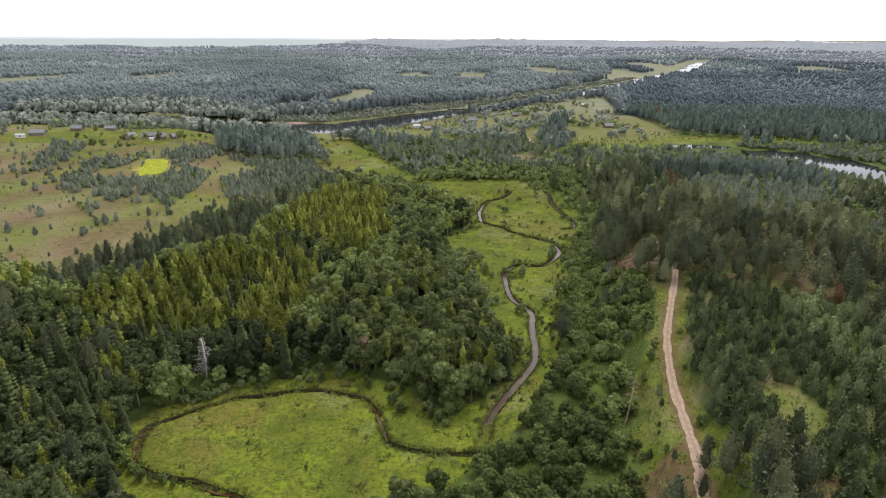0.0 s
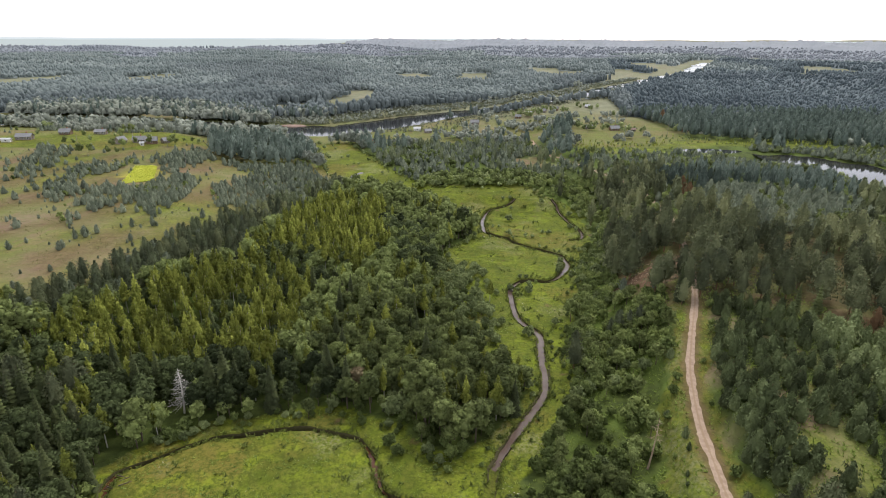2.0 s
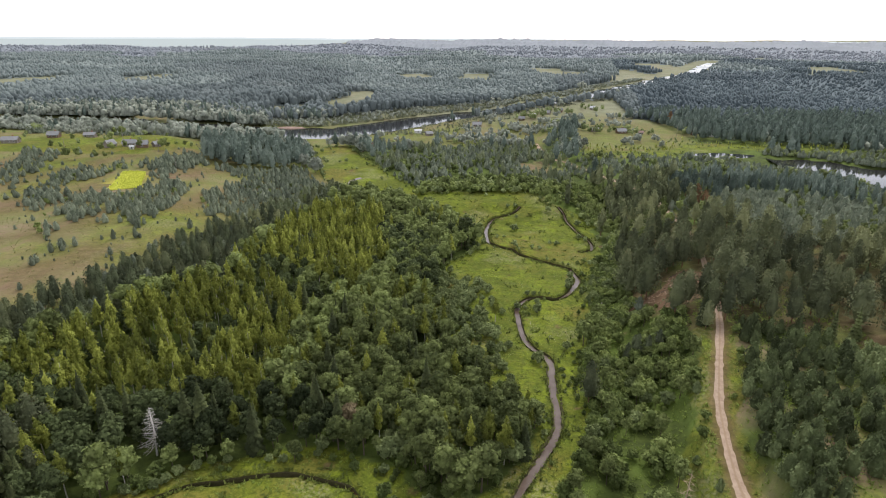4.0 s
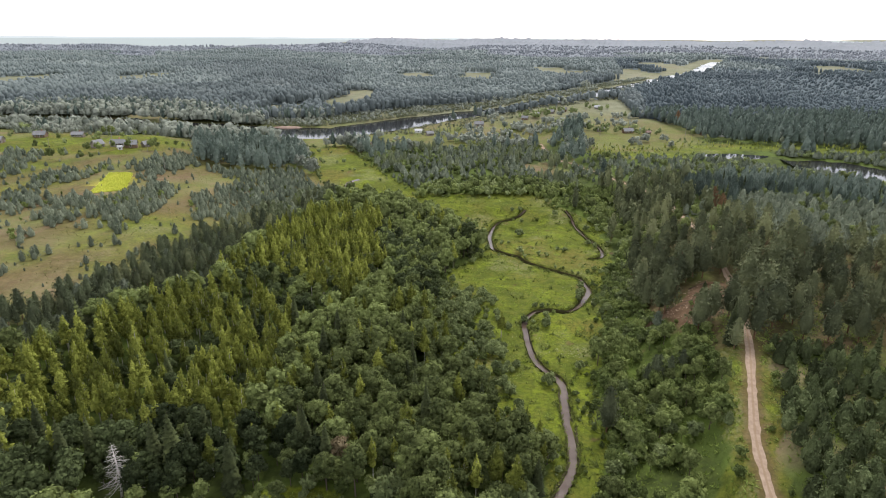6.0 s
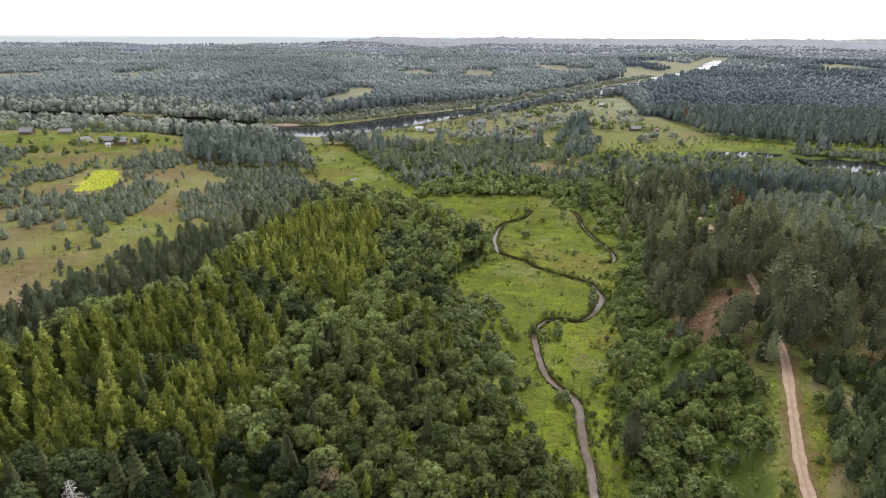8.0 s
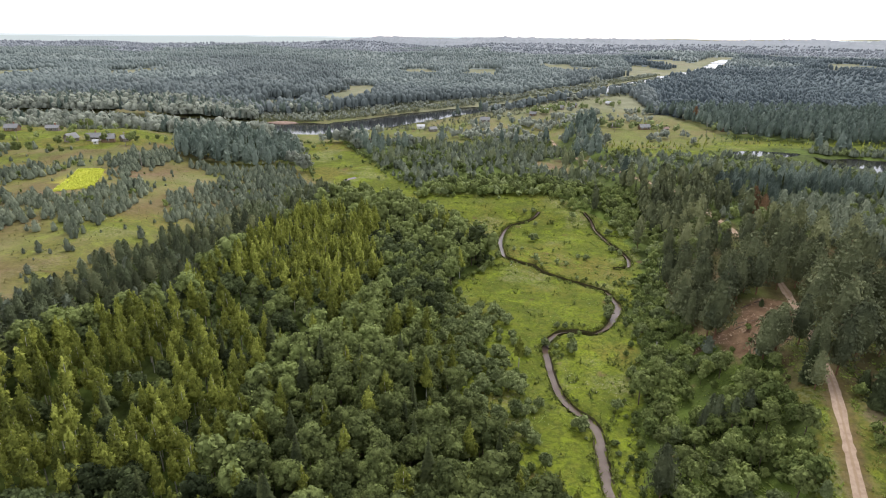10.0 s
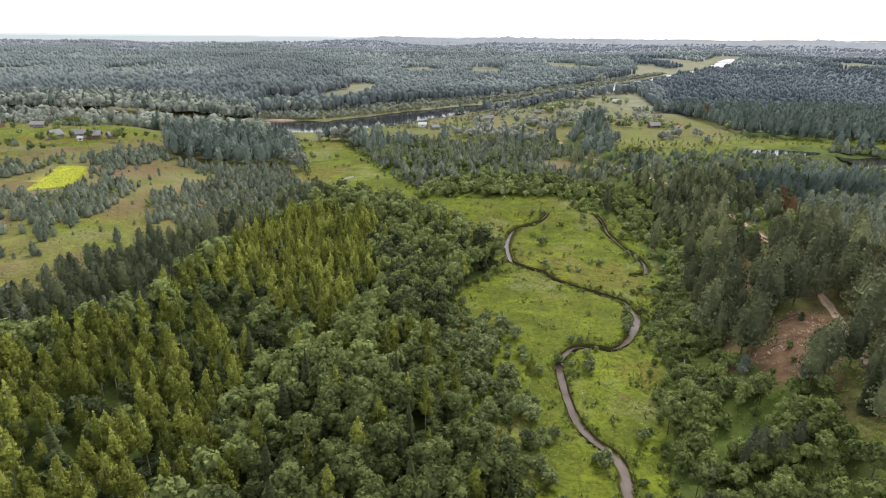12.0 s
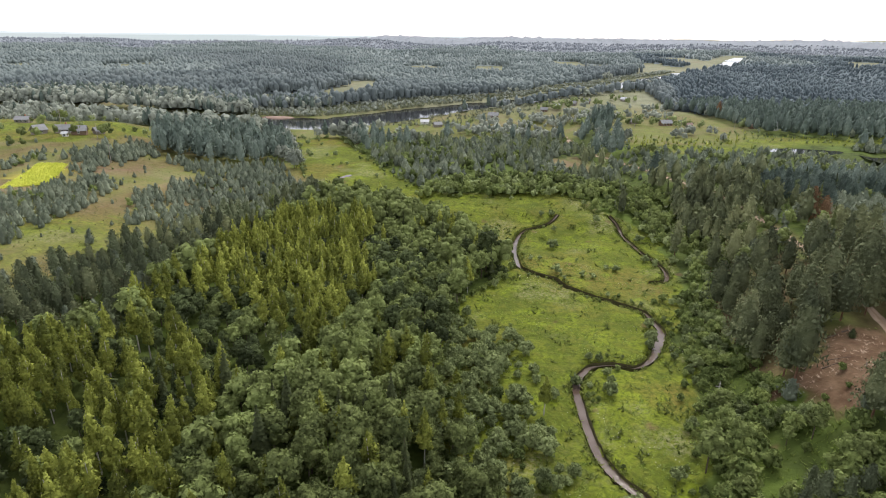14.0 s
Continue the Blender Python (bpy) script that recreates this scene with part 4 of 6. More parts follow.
def make_spruce(rng, lod):
    whorls, boughs = ((17, 11), (11, 8), (6, 6), (4, 4))[lod]
    v, f = [], []
    for k in range(whorls):
        s = k / (whorls - 1)
        z, r = 1.0 + 12.6 * s, 2.5 * (1 - s) ** 0.85 + 0.12
        for j in range(boughs):
            a = 6.283 * (j + 0.5 * (k % 2)) / boughs + rng.uniform(-0.2, 0.2)
            q, w, droop = r * rng.uniform(0.75, 1.15), r * 0.34 + 0.12, 0.32 * r
            d, t = np.array([np.cos(a), np.sin(a), 0]), np.array([-np.sin(a), np.cos(a), 0])
            b = len(v)
            v += [(0, 0, z + 0.45), d * q * 0.6 + t * w + (0, 0, z - droop * 0.5 - 0.12), d * q + (0, 0, z - droop), d * q * 0.6 - t * w + (0, 0, z - droop * 0.5 - 0.12), d * q * 0.55 + (0, 0, z + 0.12)]
            f += [(b, b + 1, b + 4), (b + 1, b + 2, b + 4), (b + 2, b + 3, b + 4), (b + 3, b, b + 4)]
    core = tube([(0, 0, 0.8), (0, 0, 5), (0, 0, 13.4)], [1.2, 0.95, 0.05], 6)
    return stem(rng, 13.6, 0.17, top=0.1, lean=0.1, sides=5), joined([core, (np.array(v), np.array(f))])


KINDS = {  # maker, bark, leaves, natural height, variants, words
    "birch": (make_birch, BIRCH_BARK, BIRCH_LEAF, 11.3, 5, "slender birch tree with yellow-green leaves and pale trunk"),
    "alder": (make_alder, BARK, ALDER_LEAF, 8.4, 5, "leafy mid-green alder tree with a lumpy rounded crown"),
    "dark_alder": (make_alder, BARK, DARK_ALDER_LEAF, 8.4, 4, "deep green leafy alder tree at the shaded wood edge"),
    "thicket_shrub": (make_shrub, BARK, THICKET_LEAF, 2.5, 4, "dense bright green alder shrub in a thicket"),
    "willow_shrub": (make_shrub, BARK, WILLOW_LEAF, 2.5, 4, "rounded grey-green willow shrub on the meadow"),
    "pine": (make_pine, PINE_BARK, PINE_NEEDLE, 14.5, 5, "tall dark green pine with reddish bark and layered crown"),
    "young_pine": (make_young_pine, PINE_BARK, YOUNG_NEEDLE, 4.4, 5, "small blue-green pine growing wild on the dry field"),
    "grey_pine": (make_pine, PINE_BARK, GREY_PINE_NEEDLE, 14.5, 5, "tall grey-green pine with a broad rounded crown"),
    "plantation_pine": (make_young_pine, PINE_BARK, PLANTED_NEEDLE, 4.4, 5, "young deep green pine standing close in a plantation"),
    "blue_pine": (make_pine, PINE_BARK, HAZED_PINE_NEEDLE, 14.5, 4, "dark pine standing close in a tall wood, haze blued into its needles"),
    "river_willow": (make_shrub, BARK, HAZED_WILLOW_LEAF, 2.5, 4, "broad grey-green willow beside the river, haze in its leaf colour"),
    "spruce": (make_spruce, BARK, SPRUCE_NEEDLE, 13.6, 3, "dark narrow spruce with drooping boughs"),
}
PLANTED = {k: [] for k in KINDS}  # rows of x, y, height


def plant(kind, x, y, lo, hi, rng):
    PLANTED[kind].append(np.stack([x, y, rng.uniform(lo, hi, len(x))], 1))


def grid_points(rng, x0, x1, y0, y1, step):
    gx, gy = np.meshgrid(np.arange(x0, x1, step), np.arange(y0, y1, step * 0.87))
    gx = gx + (np.arange(gx.shape[0]) % 2)[:, None] * step / 2
    n = gx.size
    return gx.ravel() + rng.uniform(-0.4, 0.4, n) * step, gy.ravel() + rng.uniform(-0.4, 0.4, n) * step


HOUSES = [  # x, y, turn, length, width, wall height, roof rise, wall, roof
    (-208.5, 394, 70, 8, 6, 2.6, 2.6, "log", "slate"), (-199, 399, 10, 10, 6, 2.5, 2.2, "log", "slate"), (-190, 397, 20, 9, 6, 2.6, 2.4, "plank", "slate"),
    (-184, 403, 60, 6, 4.5, 2.2, 1.8, "log", "slate"), (-193, 390, 10, 3.2, 2.4, 1.9, 0.8, "white", "pale"), (-277, 404, 8, 13, 7, 2.6, 2.0, "log", "slate"),
    (-283, 395, 5, 8, 3, 2.0, 0.7, "white", "pale"), (-262, 424, 5, 10, 6, 2.4, 2.2, "plank", "slate"), (-240, 428, 5, 10, 6, 2.2, 1.6, "log", "slate"),
    (-25, 552, 5, 8, 5, 2.4, 1.4, "white", "pale"), (-15, 540, 25, 8, 6, 2.3, 1.8, "log", "slate"), (29, 594, -10, 11, 7, 2.6, 2.4, "log", "slate"),
    (-55, 484, 15, 6, 4.5, 2.2, 1.8, "plank", "rust"), (145, 524, 12, 11, 6, 2.4, 2.2, "plank", "slate"), (160, 521, 0, 6, 4, 2.0, 1.2, "log", "rust"),
    (126, 537, 20, 9, 6, 2.2, 2.0, "log", "slate"), (214, 512, 20, 7, 6, 4.2, 2.2, "white", "slate"), (203, 518, 20, 6, 5, 2.2, 1.8, "plank", "rust"),
    (91, 521, 30, 3.2, 2.4, 1.9, 0.7, "white", "pale"), (88, 640, -20, 7, 5, 2.6, 2.0, "log", "pale"), (104, 652, -30, 9, 6, 2.6, 2.2, "log", "slate"),
    (76, 634, -20, 8, 5, 2.5, 2.0, "plank", "slate"), (120, 668, -25, 8, 5, 2.6, 2.2, "plank", "slate"), (160, 690, -30, 7, 5, 2.6, 2.0, "log", "pale"),
]


def free_of(x, y, gap_road=3.0):
    ok = near_line(ROAD_LINE, x, y)[0] > gap_road
    for name, clear in (("stream", 1.9), ("loop", 2.0), ("oxbow", 2.0), ("gap", 9), ("river", 34), ("lake", 26)):
        d, cx, cy = near_line([tuple(q) for q in SMOOTH[name]], x, y)
        if name == "river":
            d = d / np.interp(cx, [-60, 60], [1.0, 0.55])
        ok &= d > clear + (np.where(cx > -170, 32, -2) * (y > cy) if name == "river" else 0)
    px, py, rx, ry = POND
    ok &= np.hypot((x - px) / (rx + 8), (y - py) / (ry + 12)) > 1
    ok &= (np.hypot(x - 43.5, y - 113.5) > 4.5) & (np.hypot(x + 63, y - 132.5) > 4.0)
    for hx, hy, turn, ln, *_ in HOUSES:
        ok &= np.hypot(x - hx, y - hy) > ln * 0.62 + 2.2
    return ok


ZONES = [HOLLOW, DARK_EDGE, DARK_WOOD, EDGE_SHRUBS, SHRUB_EAST, CENTRE_FRONT, TALL_CLUMP, YOUNG_CENTRE, SOUTH_WEST, YOUNG_EAST, EAST_BAND, MEADOW, SAND_SLOPE, HILL_CLEAR, VERGE, BIRCHES, BELT, PLANTATION, THICKET, PINE_HILL, GROVE, YARD, FIELD, CENTRE, MARSH, FIELD_EAST, RIVERSIDE]
ZONE_NAMES = "hollow darkedge darkwood edgeshrubs shrubeast centrefront tallclump youngcentre southwest youngeast eastband meadow sand hillclear verge birches belt plantation thicket pinehill grove yard field centre marsh fieldeast riverside".split()


def zone(x, y):
    """The name's number of the zone of each point; 50 and more: woods with no outline of their own."""
    z = np.where(y < 345, np.where(x < 35, 50, 51), np.where(x < -60, 52, 53))
    for k in range(len(ZONES) - 1, -1, -1):
        z = np.where(inside(ZONES[k], x, y), k, z)
    xx, yy = x + 9 * wave(x, y, 60, 24), y + 16 * wave(x, y, 75, 25)
    for cx, cy, rx, ry in CLEARINGS:
        z = np.where(np.hypot((xx - cx) / rx, (yy - cy) / ry) < 1, 60, z)
    return z


def sow(seed, names, step, mix, mask=None, box=(-420, 430, 62, 640), gap_road=3.0):
    """Trees on a shaken grid over zones: mix of (kind, share, least height, most height)."""
    rng = np.random.RandomState(seed)
    x, y = grid_points(rng, *box, step)
    nums = [ZONE_NAMES.index(n) if isinstance(n, str) else n for n in names]
    ok = np.isin(zone(x, y), nums)
    x, y = x[ok], y[ok]
    ok = free_of(x, y, gap_road)
    if mask is not None:
        ok &= rng.uniform(0, 1, len(x)) < mask(x, y)
    x, y = x[ok], y[ok]
    patch = 0.5 + 0.2 * wave(x, y, 38, seed + 7) + rng.uniform(-0.5, 0.5, len(x))
    order = np.argsort(np.argsort(patch)) / max(len(x), 1)
    edge = 0.0
    for kind, share, lo, hi in mix:
        m = (order >= edge) & (order < edge + share)
        plant(kind, x[m], y[m], lo, hi, rng)
        edge += share


def view(x, y):
    """Within the sweep of land that the flight looks over."""
    return (np.abs(x) < 40 + 0.86 * (y + 10)) * 1.0


# low dark alders fill in the dark gaps between the birches
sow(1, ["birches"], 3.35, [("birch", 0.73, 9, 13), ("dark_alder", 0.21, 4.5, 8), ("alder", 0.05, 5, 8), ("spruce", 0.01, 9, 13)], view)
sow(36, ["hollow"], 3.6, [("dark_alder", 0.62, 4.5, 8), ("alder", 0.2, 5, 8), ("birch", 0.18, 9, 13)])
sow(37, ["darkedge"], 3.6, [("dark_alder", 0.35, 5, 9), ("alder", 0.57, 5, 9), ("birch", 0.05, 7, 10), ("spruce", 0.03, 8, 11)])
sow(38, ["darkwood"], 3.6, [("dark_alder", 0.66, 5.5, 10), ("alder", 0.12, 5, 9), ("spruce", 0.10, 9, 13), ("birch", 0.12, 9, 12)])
sow(2, ["belt"], 3.6, [("grey_pine", 0.42, 6, 9.5), ("young_pine", 0.3, 3.5, 6.5), ("pine", 0.25, 6.5, 9.5), ("alder", 0.03, 4, 6)], view)
sow(3, [50], 3.4, [("alder", 0.72, 4.5, 11.5), ("birch", 0.13, 7, 12.5), ("spruce", 0.04, 9, 14), ("willow_shrub", 0.11, 3, 5.5)], view)
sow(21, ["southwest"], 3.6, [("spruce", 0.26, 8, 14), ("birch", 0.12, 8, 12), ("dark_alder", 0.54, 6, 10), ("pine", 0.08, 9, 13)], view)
sow(35, ["edgeshrubs"], 2.6, [("thicket_shrub", 0.72, 1.2, 3.8), ("willow_shrub", 0.28, 1.6, 3.8)], lambda x, y: np.clip(0.75 - 0.6 * wave(x, y, 16, 56), 0.2, 1))
sow(4, ["pinehill"], 8.2, [("pine", 0.97, 10, 15.5), ("spruce", 0.03, 9, 13)], view, gap_road=2.2)
sow(20, ["sand"], 5.5, [("pine", 1.0, 9, 13)], lambda x, y: 0.08 + 0 * x)
sow(32, ["sand", "pinehill"], 3.2, [("thicket_shrub", 0.7, 0.7, 2.0), ("plantation_pine", 0.3, 1.2, 3)], lambda x, y: ((x < 84) & (y < 222)) * 0.16)
sow(5, ["plantation"], 3.5, [("plantation_pine", 1.0, 3.4, 6.2)], lambda x, y: view(x, y) * np.clip(1.25 - 0.6 * wave(x, y, 26, 37), 0.5, 1.0) * np.where(np.any([inside(g, x, y) for g in GLADES], axis=0), 0.06, 1), gap_road=3.0)
sow(6, ["thicket"], 2.7, [("thicket_shrub", 0.72, 1.4, 4.6), ("alder", 0.22, 3.5, 7.5), ("willow_shrub", 0.06, 2.5, 4)], lambda x, y: view(x, y) * np.clip(0.8 - 1.0 * wave(x, y, 19, 55), 0.1, 1), gap_road=5.0)
sow(7, ["verge"], 2.6, [("plantation_pine", 0.35, 1.2, 3.4), ("thicket_shrub", 0.65, 0.9, 2.6)], lambda x, y: 0.2 + 0 * x, gap_road=2.8)
sow(8, [51], 6.2, [("pine", 0.6, 8.5, 14), ("young_pine", 0.26, 4, 7), ("alder", 0.12, 6, 9), ("spruce", 0.02, 9, 12)], lambda x, y: view(x, y) * (near_line(LAKE_LINE, x, y)[0] > 46), gap_road=2.2)
sow(31, [51, 53], 3.8, [("young_pine", 0.7, 2.5, 5), ("willow_shrub", 0.3, 2, 4)], lambda x, y: view(x, y) * (near_line(LAKE_LINE, x, y)[0] < 46) * (near_line(LAKE_LINE, x, y)[0] > 26))
sow(17, ["youngeast"], 3.9, [("young_pine", 0.94, 3.5, 6.5), ("alder", 0.06, 5, 7)], view)
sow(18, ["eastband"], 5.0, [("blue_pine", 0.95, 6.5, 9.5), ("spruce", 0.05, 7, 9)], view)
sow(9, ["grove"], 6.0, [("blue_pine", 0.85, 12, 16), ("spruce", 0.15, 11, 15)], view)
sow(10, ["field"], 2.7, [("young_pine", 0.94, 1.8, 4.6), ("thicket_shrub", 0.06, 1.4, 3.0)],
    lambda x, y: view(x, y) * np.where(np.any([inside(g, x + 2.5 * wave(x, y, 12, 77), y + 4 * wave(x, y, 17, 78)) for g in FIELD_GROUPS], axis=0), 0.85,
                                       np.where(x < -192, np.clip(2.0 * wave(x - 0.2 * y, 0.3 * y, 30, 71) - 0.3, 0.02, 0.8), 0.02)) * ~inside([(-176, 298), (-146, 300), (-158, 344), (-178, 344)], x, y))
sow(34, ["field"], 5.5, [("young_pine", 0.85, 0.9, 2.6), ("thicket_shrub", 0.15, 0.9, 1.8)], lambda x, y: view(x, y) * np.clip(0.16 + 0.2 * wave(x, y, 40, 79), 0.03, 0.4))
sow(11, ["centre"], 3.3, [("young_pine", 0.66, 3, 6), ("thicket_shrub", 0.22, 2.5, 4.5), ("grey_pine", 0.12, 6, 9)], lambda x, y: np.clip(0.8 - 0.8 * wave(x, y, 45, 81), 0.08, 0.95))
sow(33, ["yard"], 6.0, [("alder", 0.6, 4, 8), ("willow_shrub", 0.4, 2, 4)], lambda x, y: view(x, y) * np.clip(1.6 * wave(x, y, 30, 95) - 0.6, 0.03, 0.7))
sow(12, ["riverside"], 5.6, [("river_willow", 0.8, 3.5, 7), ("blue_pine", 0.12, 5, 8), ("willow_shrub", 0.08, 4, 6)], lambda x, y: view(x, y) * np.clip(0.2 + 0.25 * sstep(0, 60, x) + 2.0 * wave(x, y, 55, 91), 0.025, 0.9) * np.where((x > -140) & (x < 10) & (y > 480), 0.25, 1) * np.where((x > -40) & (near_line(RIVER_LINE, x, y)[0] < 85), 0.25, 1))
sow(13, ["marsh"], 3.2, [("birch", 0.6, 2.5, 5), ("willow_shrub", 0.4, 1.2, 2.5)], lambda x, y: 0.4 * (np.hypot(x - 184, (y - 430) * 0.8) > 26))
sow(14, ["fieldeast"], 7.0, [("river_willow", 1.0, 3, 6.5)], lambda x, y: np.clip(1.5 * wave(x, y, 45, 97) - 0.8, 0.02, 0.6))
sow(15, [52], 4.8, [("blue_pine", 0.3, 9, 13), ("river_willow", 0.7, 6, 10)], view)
sow(24, ["shrubeast"], 2.8, [("thicket_shrub", 0.55, 2, 4.5), ("alder", 0.3, 3.5, 6.5), ("willow_shrub", 0.15, 2, 3.5)], lambda x, y: np.clip(0.9 - 0.5 * wave(x, y, 24, 57), 0.3, 1))
sow(25, ["centrefront"], 3.2, [("thicket_shrub", 0.45, 3, 5), ("alder", 0.3, 4, 6.5), ("willow_shrub", 0.25, 3, 4.5)])
sow(26, ["tallclump"], 4.4, [("pine", 1.0, 9, 13)], gap_road=2.2)
sow(27, ["youngcentre"], 3.8, [("young_pine", 0.75, 2.2, 4.6), ("willow_shrub", 0.15, 2, 3.5), ("alder", 0.1, 4, 6)], lambda x, y: np.clip(0.85 - 0.6 * wave(x, y, 30, 59), 0.15, 1))
sow(22, [53], 4.0, [("young_pine", 0.7, 2.5, 5), ("willow_shrub", 0.2, 2, 4), ("alder", 0.1, 4, 6)], lambda x, y: view(x, y) * ((x > 90) & (y < 425)) * 0.8)
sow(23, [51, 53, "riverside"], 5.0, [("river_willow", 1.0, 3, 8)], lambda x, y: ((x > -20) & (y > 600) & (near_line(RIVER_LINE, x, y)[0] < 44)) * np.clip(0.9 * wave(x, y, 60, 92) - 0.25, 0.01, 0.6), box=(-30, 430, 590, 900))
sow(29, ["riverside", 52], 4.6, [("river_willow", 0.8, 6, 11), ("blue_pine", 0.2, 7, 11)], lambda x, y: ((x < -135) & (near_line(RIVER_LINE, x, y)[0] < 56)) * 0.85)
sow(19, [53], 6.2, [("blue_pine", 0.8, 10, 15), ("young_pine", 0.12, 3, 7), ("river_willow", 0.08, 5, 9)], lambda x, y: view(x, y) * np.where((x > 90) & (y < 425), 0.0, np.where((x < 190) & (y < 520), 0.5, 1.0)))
sow(16, ["meadow"], 2.7, [("willow_shrub", 0.8, 1.4, 3.8), ("thicket_shrub", 0.2, 0.9, 2.4)],
    lambda x, y: np.clip(0.9 * sstep(19, 5, x) * sstep(152, 163, y) * sstep(236, 214, y) * np.clip(0.9 + 0.8 * wave(x, y, 15, 93), 0.12, 1), 0, 0.9) + 0.02 * sstep(340, 360, y) + 0.006)
sow(28, ["meadow"], 2.4, [("thicket_shrub", 0.7, 0.9, 2.4), ("willow_shrub", 0.3, 1.2, 2.8)],
    lambda x, y: np.clip(1.2 - near_line([tuple(q) for q in MEADOW], x, y)[0] / 4.0, 0, 0.55) * ((y > 140) | ((y > 112) & (x < 2))) * (x < 60))

WILLOW_EDGE = [(-4.4, 235.3), (12.3, 235.6), (16.4, 212.3), (16.2, 191.8), (15.9, 169.6), (4.4, 169.4), (-1.2, 190.6), (-5.2, 211.9)]
sow(41, ["meadow"], 2.9, [("willow_shrub", 0.6, 1.6, 3.8), ("thicket_shrub", 0.4, 1.0, 2.8)], lambda x, y: inside(WILLOW_EDGE, x, y) * np.clip(0.4 + 0.8 * wave(x, y, 13, 96), 0.06, 0.9))
sow(42, ["meadow"], 1.7, [("thicket_shrub", 0.6, 0.5, 1.3), ("willow_shrub", 0.4, 0.6, 1.5)], lambda x, y: (near_line(STREAM_LINE, x, y)[0] < 3.6) * (y < 330) * np.clip(0.15 + 0.5 * wave(x, y, 14, 98), 0.03, 0.6), box=(-20, 75, 100, 335))
sow(40, [60], 3.0, [("birch", 0.5, 1.6, 3.4), ("willow_shrub", 0.5, 1.0, 2.2)], lambda x, y: 0.35 * ((np.hypot((x - 196) / 34, (y - 452) / 44) < 1) & (np.hypot(x - 184, (y - 424) * 1.5) > 26)))

sow(30, [50], 2.6, [("thicket_shrub", 0.7, 1.4, 3.6), ("dark_alder", 0.3, 2.5, 4.5)], lambda x, y: (near_line(MEADOW + MEADOW[:1], x, y)[0] < 6.5) * 0.6, box=(-90, 40, 88, 345))

_r = np.random.RandomState(91)
_x, _y = grid_points(_r, -190, 420, 540, 1000, 3.6)
_d, _cx, _cy = near_line([tuple(q) for q in SMOOTH["river"]], _x, _y)
_d = _d / np.interp(_cx, [-60, 60], [1.0, 0.5])
_ok = (_y > _cy) & (_d > 35) & (_d < 70) & (_r.uniform(0, 1, len(_x)) < np.clip(0.55 + 0.5 * wave(_x, _y, 40, 94), 0.1, 0.9))
plant("river_willow", _x[_ok], _y[_ok], 1.4, 3.6, _r)

BUSHES = [(7.5, 229.1, 3.2), (5.3, 226.7, 2.6), (-1.9, 228.8, 2.4), (0.7, 229.0, 2.2), (4.4, 218.6, 3), (3.3, 216.4, 2.6), (6.3, 212.6, 3.4), (-3.5, 244.5, 3), (-8.3, 251.2, 3.4), (-5.7, 243.0, 2.6), (29.6, 271.2, 2.4), (36.7, 268.1, 1.8), (39.9, 267.2, 1.5), (45.4, 274.6, 1.8), (48.4, 274.1, 1.8), (59.9, 283.5, 2.2), (61.9, 279.5, 2.4), (46.8, 236.0, 2.4), (44.9, 228.4, 2.8), (43.8, 225.6, 2), (30.7, 219.2, 1.6), (28.6, 219.8, 1.6), (35.1, 320.8, 2), (31.4, 321.0, 2), (51.0, 315.0, 2.4), (63.1, 301.2, 2.4), (71.8, 297.9, 3), (71.2, 290.3, 2.6), (68.5, 282.3, 2.6), (68.2, 268.8, 2.2), (23.2, 282.3, 1.6), (26.0, 282.7, 1.4), (-4.9, 323.1, 2), (-9.2, 322.7, 2), (21.2, 335.8, 1.6), (24.0, 210.6, 2.2), (61.1, 243.8, 3), (65.7, 251.9, 3.2), (31.1, 213.4, 1.6), (18.4, 204.4, 2.2), (33.7, 296.3, 1.2)]
_b = np.array(BUSHES + [(10.6, 102.6, 2.3), (7.6, 102.2, 1.8), (12.6, 103.6, 1.7), (7.6, 212.4, 4.8), (12.1, 188.8, 3.8), (14.6, 187.6, 3.2), (3.2, 197.4, 4.2), (0.8, 192.5, 3.4), (13.9, 172.4, 3.0), (4.6, 218.5, 3.6), (10.4, 203.5, 3.2), (12.6, 202.0, 2.6),
                         (21.2, 152.4, 2.6), (18.4, 151.5, 3.2), (21.7, 146.0, 2.4), (31.2, 210.3, 1.6), (5.2, 180.5, 3.6), (24.8, 176.2, 1.7)], float) * (1, 1, 1.15)
PLANTED["willow_shrub"].append(_b)
PLANTED["pine"].append(np.array([(76.0, 219.2, 13), (80.9, 219.0, 14), (87.4, 221.2, 13), (93.1, 222.5, 14), (83.1, 228.6, 15), (92.8, 234.1, 15), (62.6, 215.4, 12), (63.9, 206.9, 13), (63.8, 226.7, 13), (72.6, 217.5, 14), (68.7, 225.6, 14), (90.4, 210.5, 13)]))
PLANTED["grey_pine"].append(np.array([(50.3, 174.1, 6.5), (53.0, 174.5, 8), (55.2, 172.7, 7.5), (58.3, 173.7, 7), (53.3, 177.8, 6)]))
PLANTED["thicket_shrub"].append(np.array([(-63.5, 98.4, 2.2), (-61, 96.4, 2.6), (-58.5, 95.6, 2.0), (-56, 95.4, 2.4), (-53.5, 94.6, 1.8), (-66, 100.2, 2.8), (-68.6, 103, 3), (-70, 107, 3.2), (-12, 123, 3), (-10, 120, 2.6), (-38, 86, 2.2), (-22, 90, 1.6)]))
PLANTED["alder"].append(np.array([(-215, 360, 8), (-211, 364, 7), (-218, 366, 6), (-205, 378, 7), (-201, 381, 6), (-199, 361, 6.5), (-195, 363, 5), (-196, 388, 6), (-187, 388, 7), (-178, 402, 7), (-212, 402, 8), (-174, 396, 6)]))
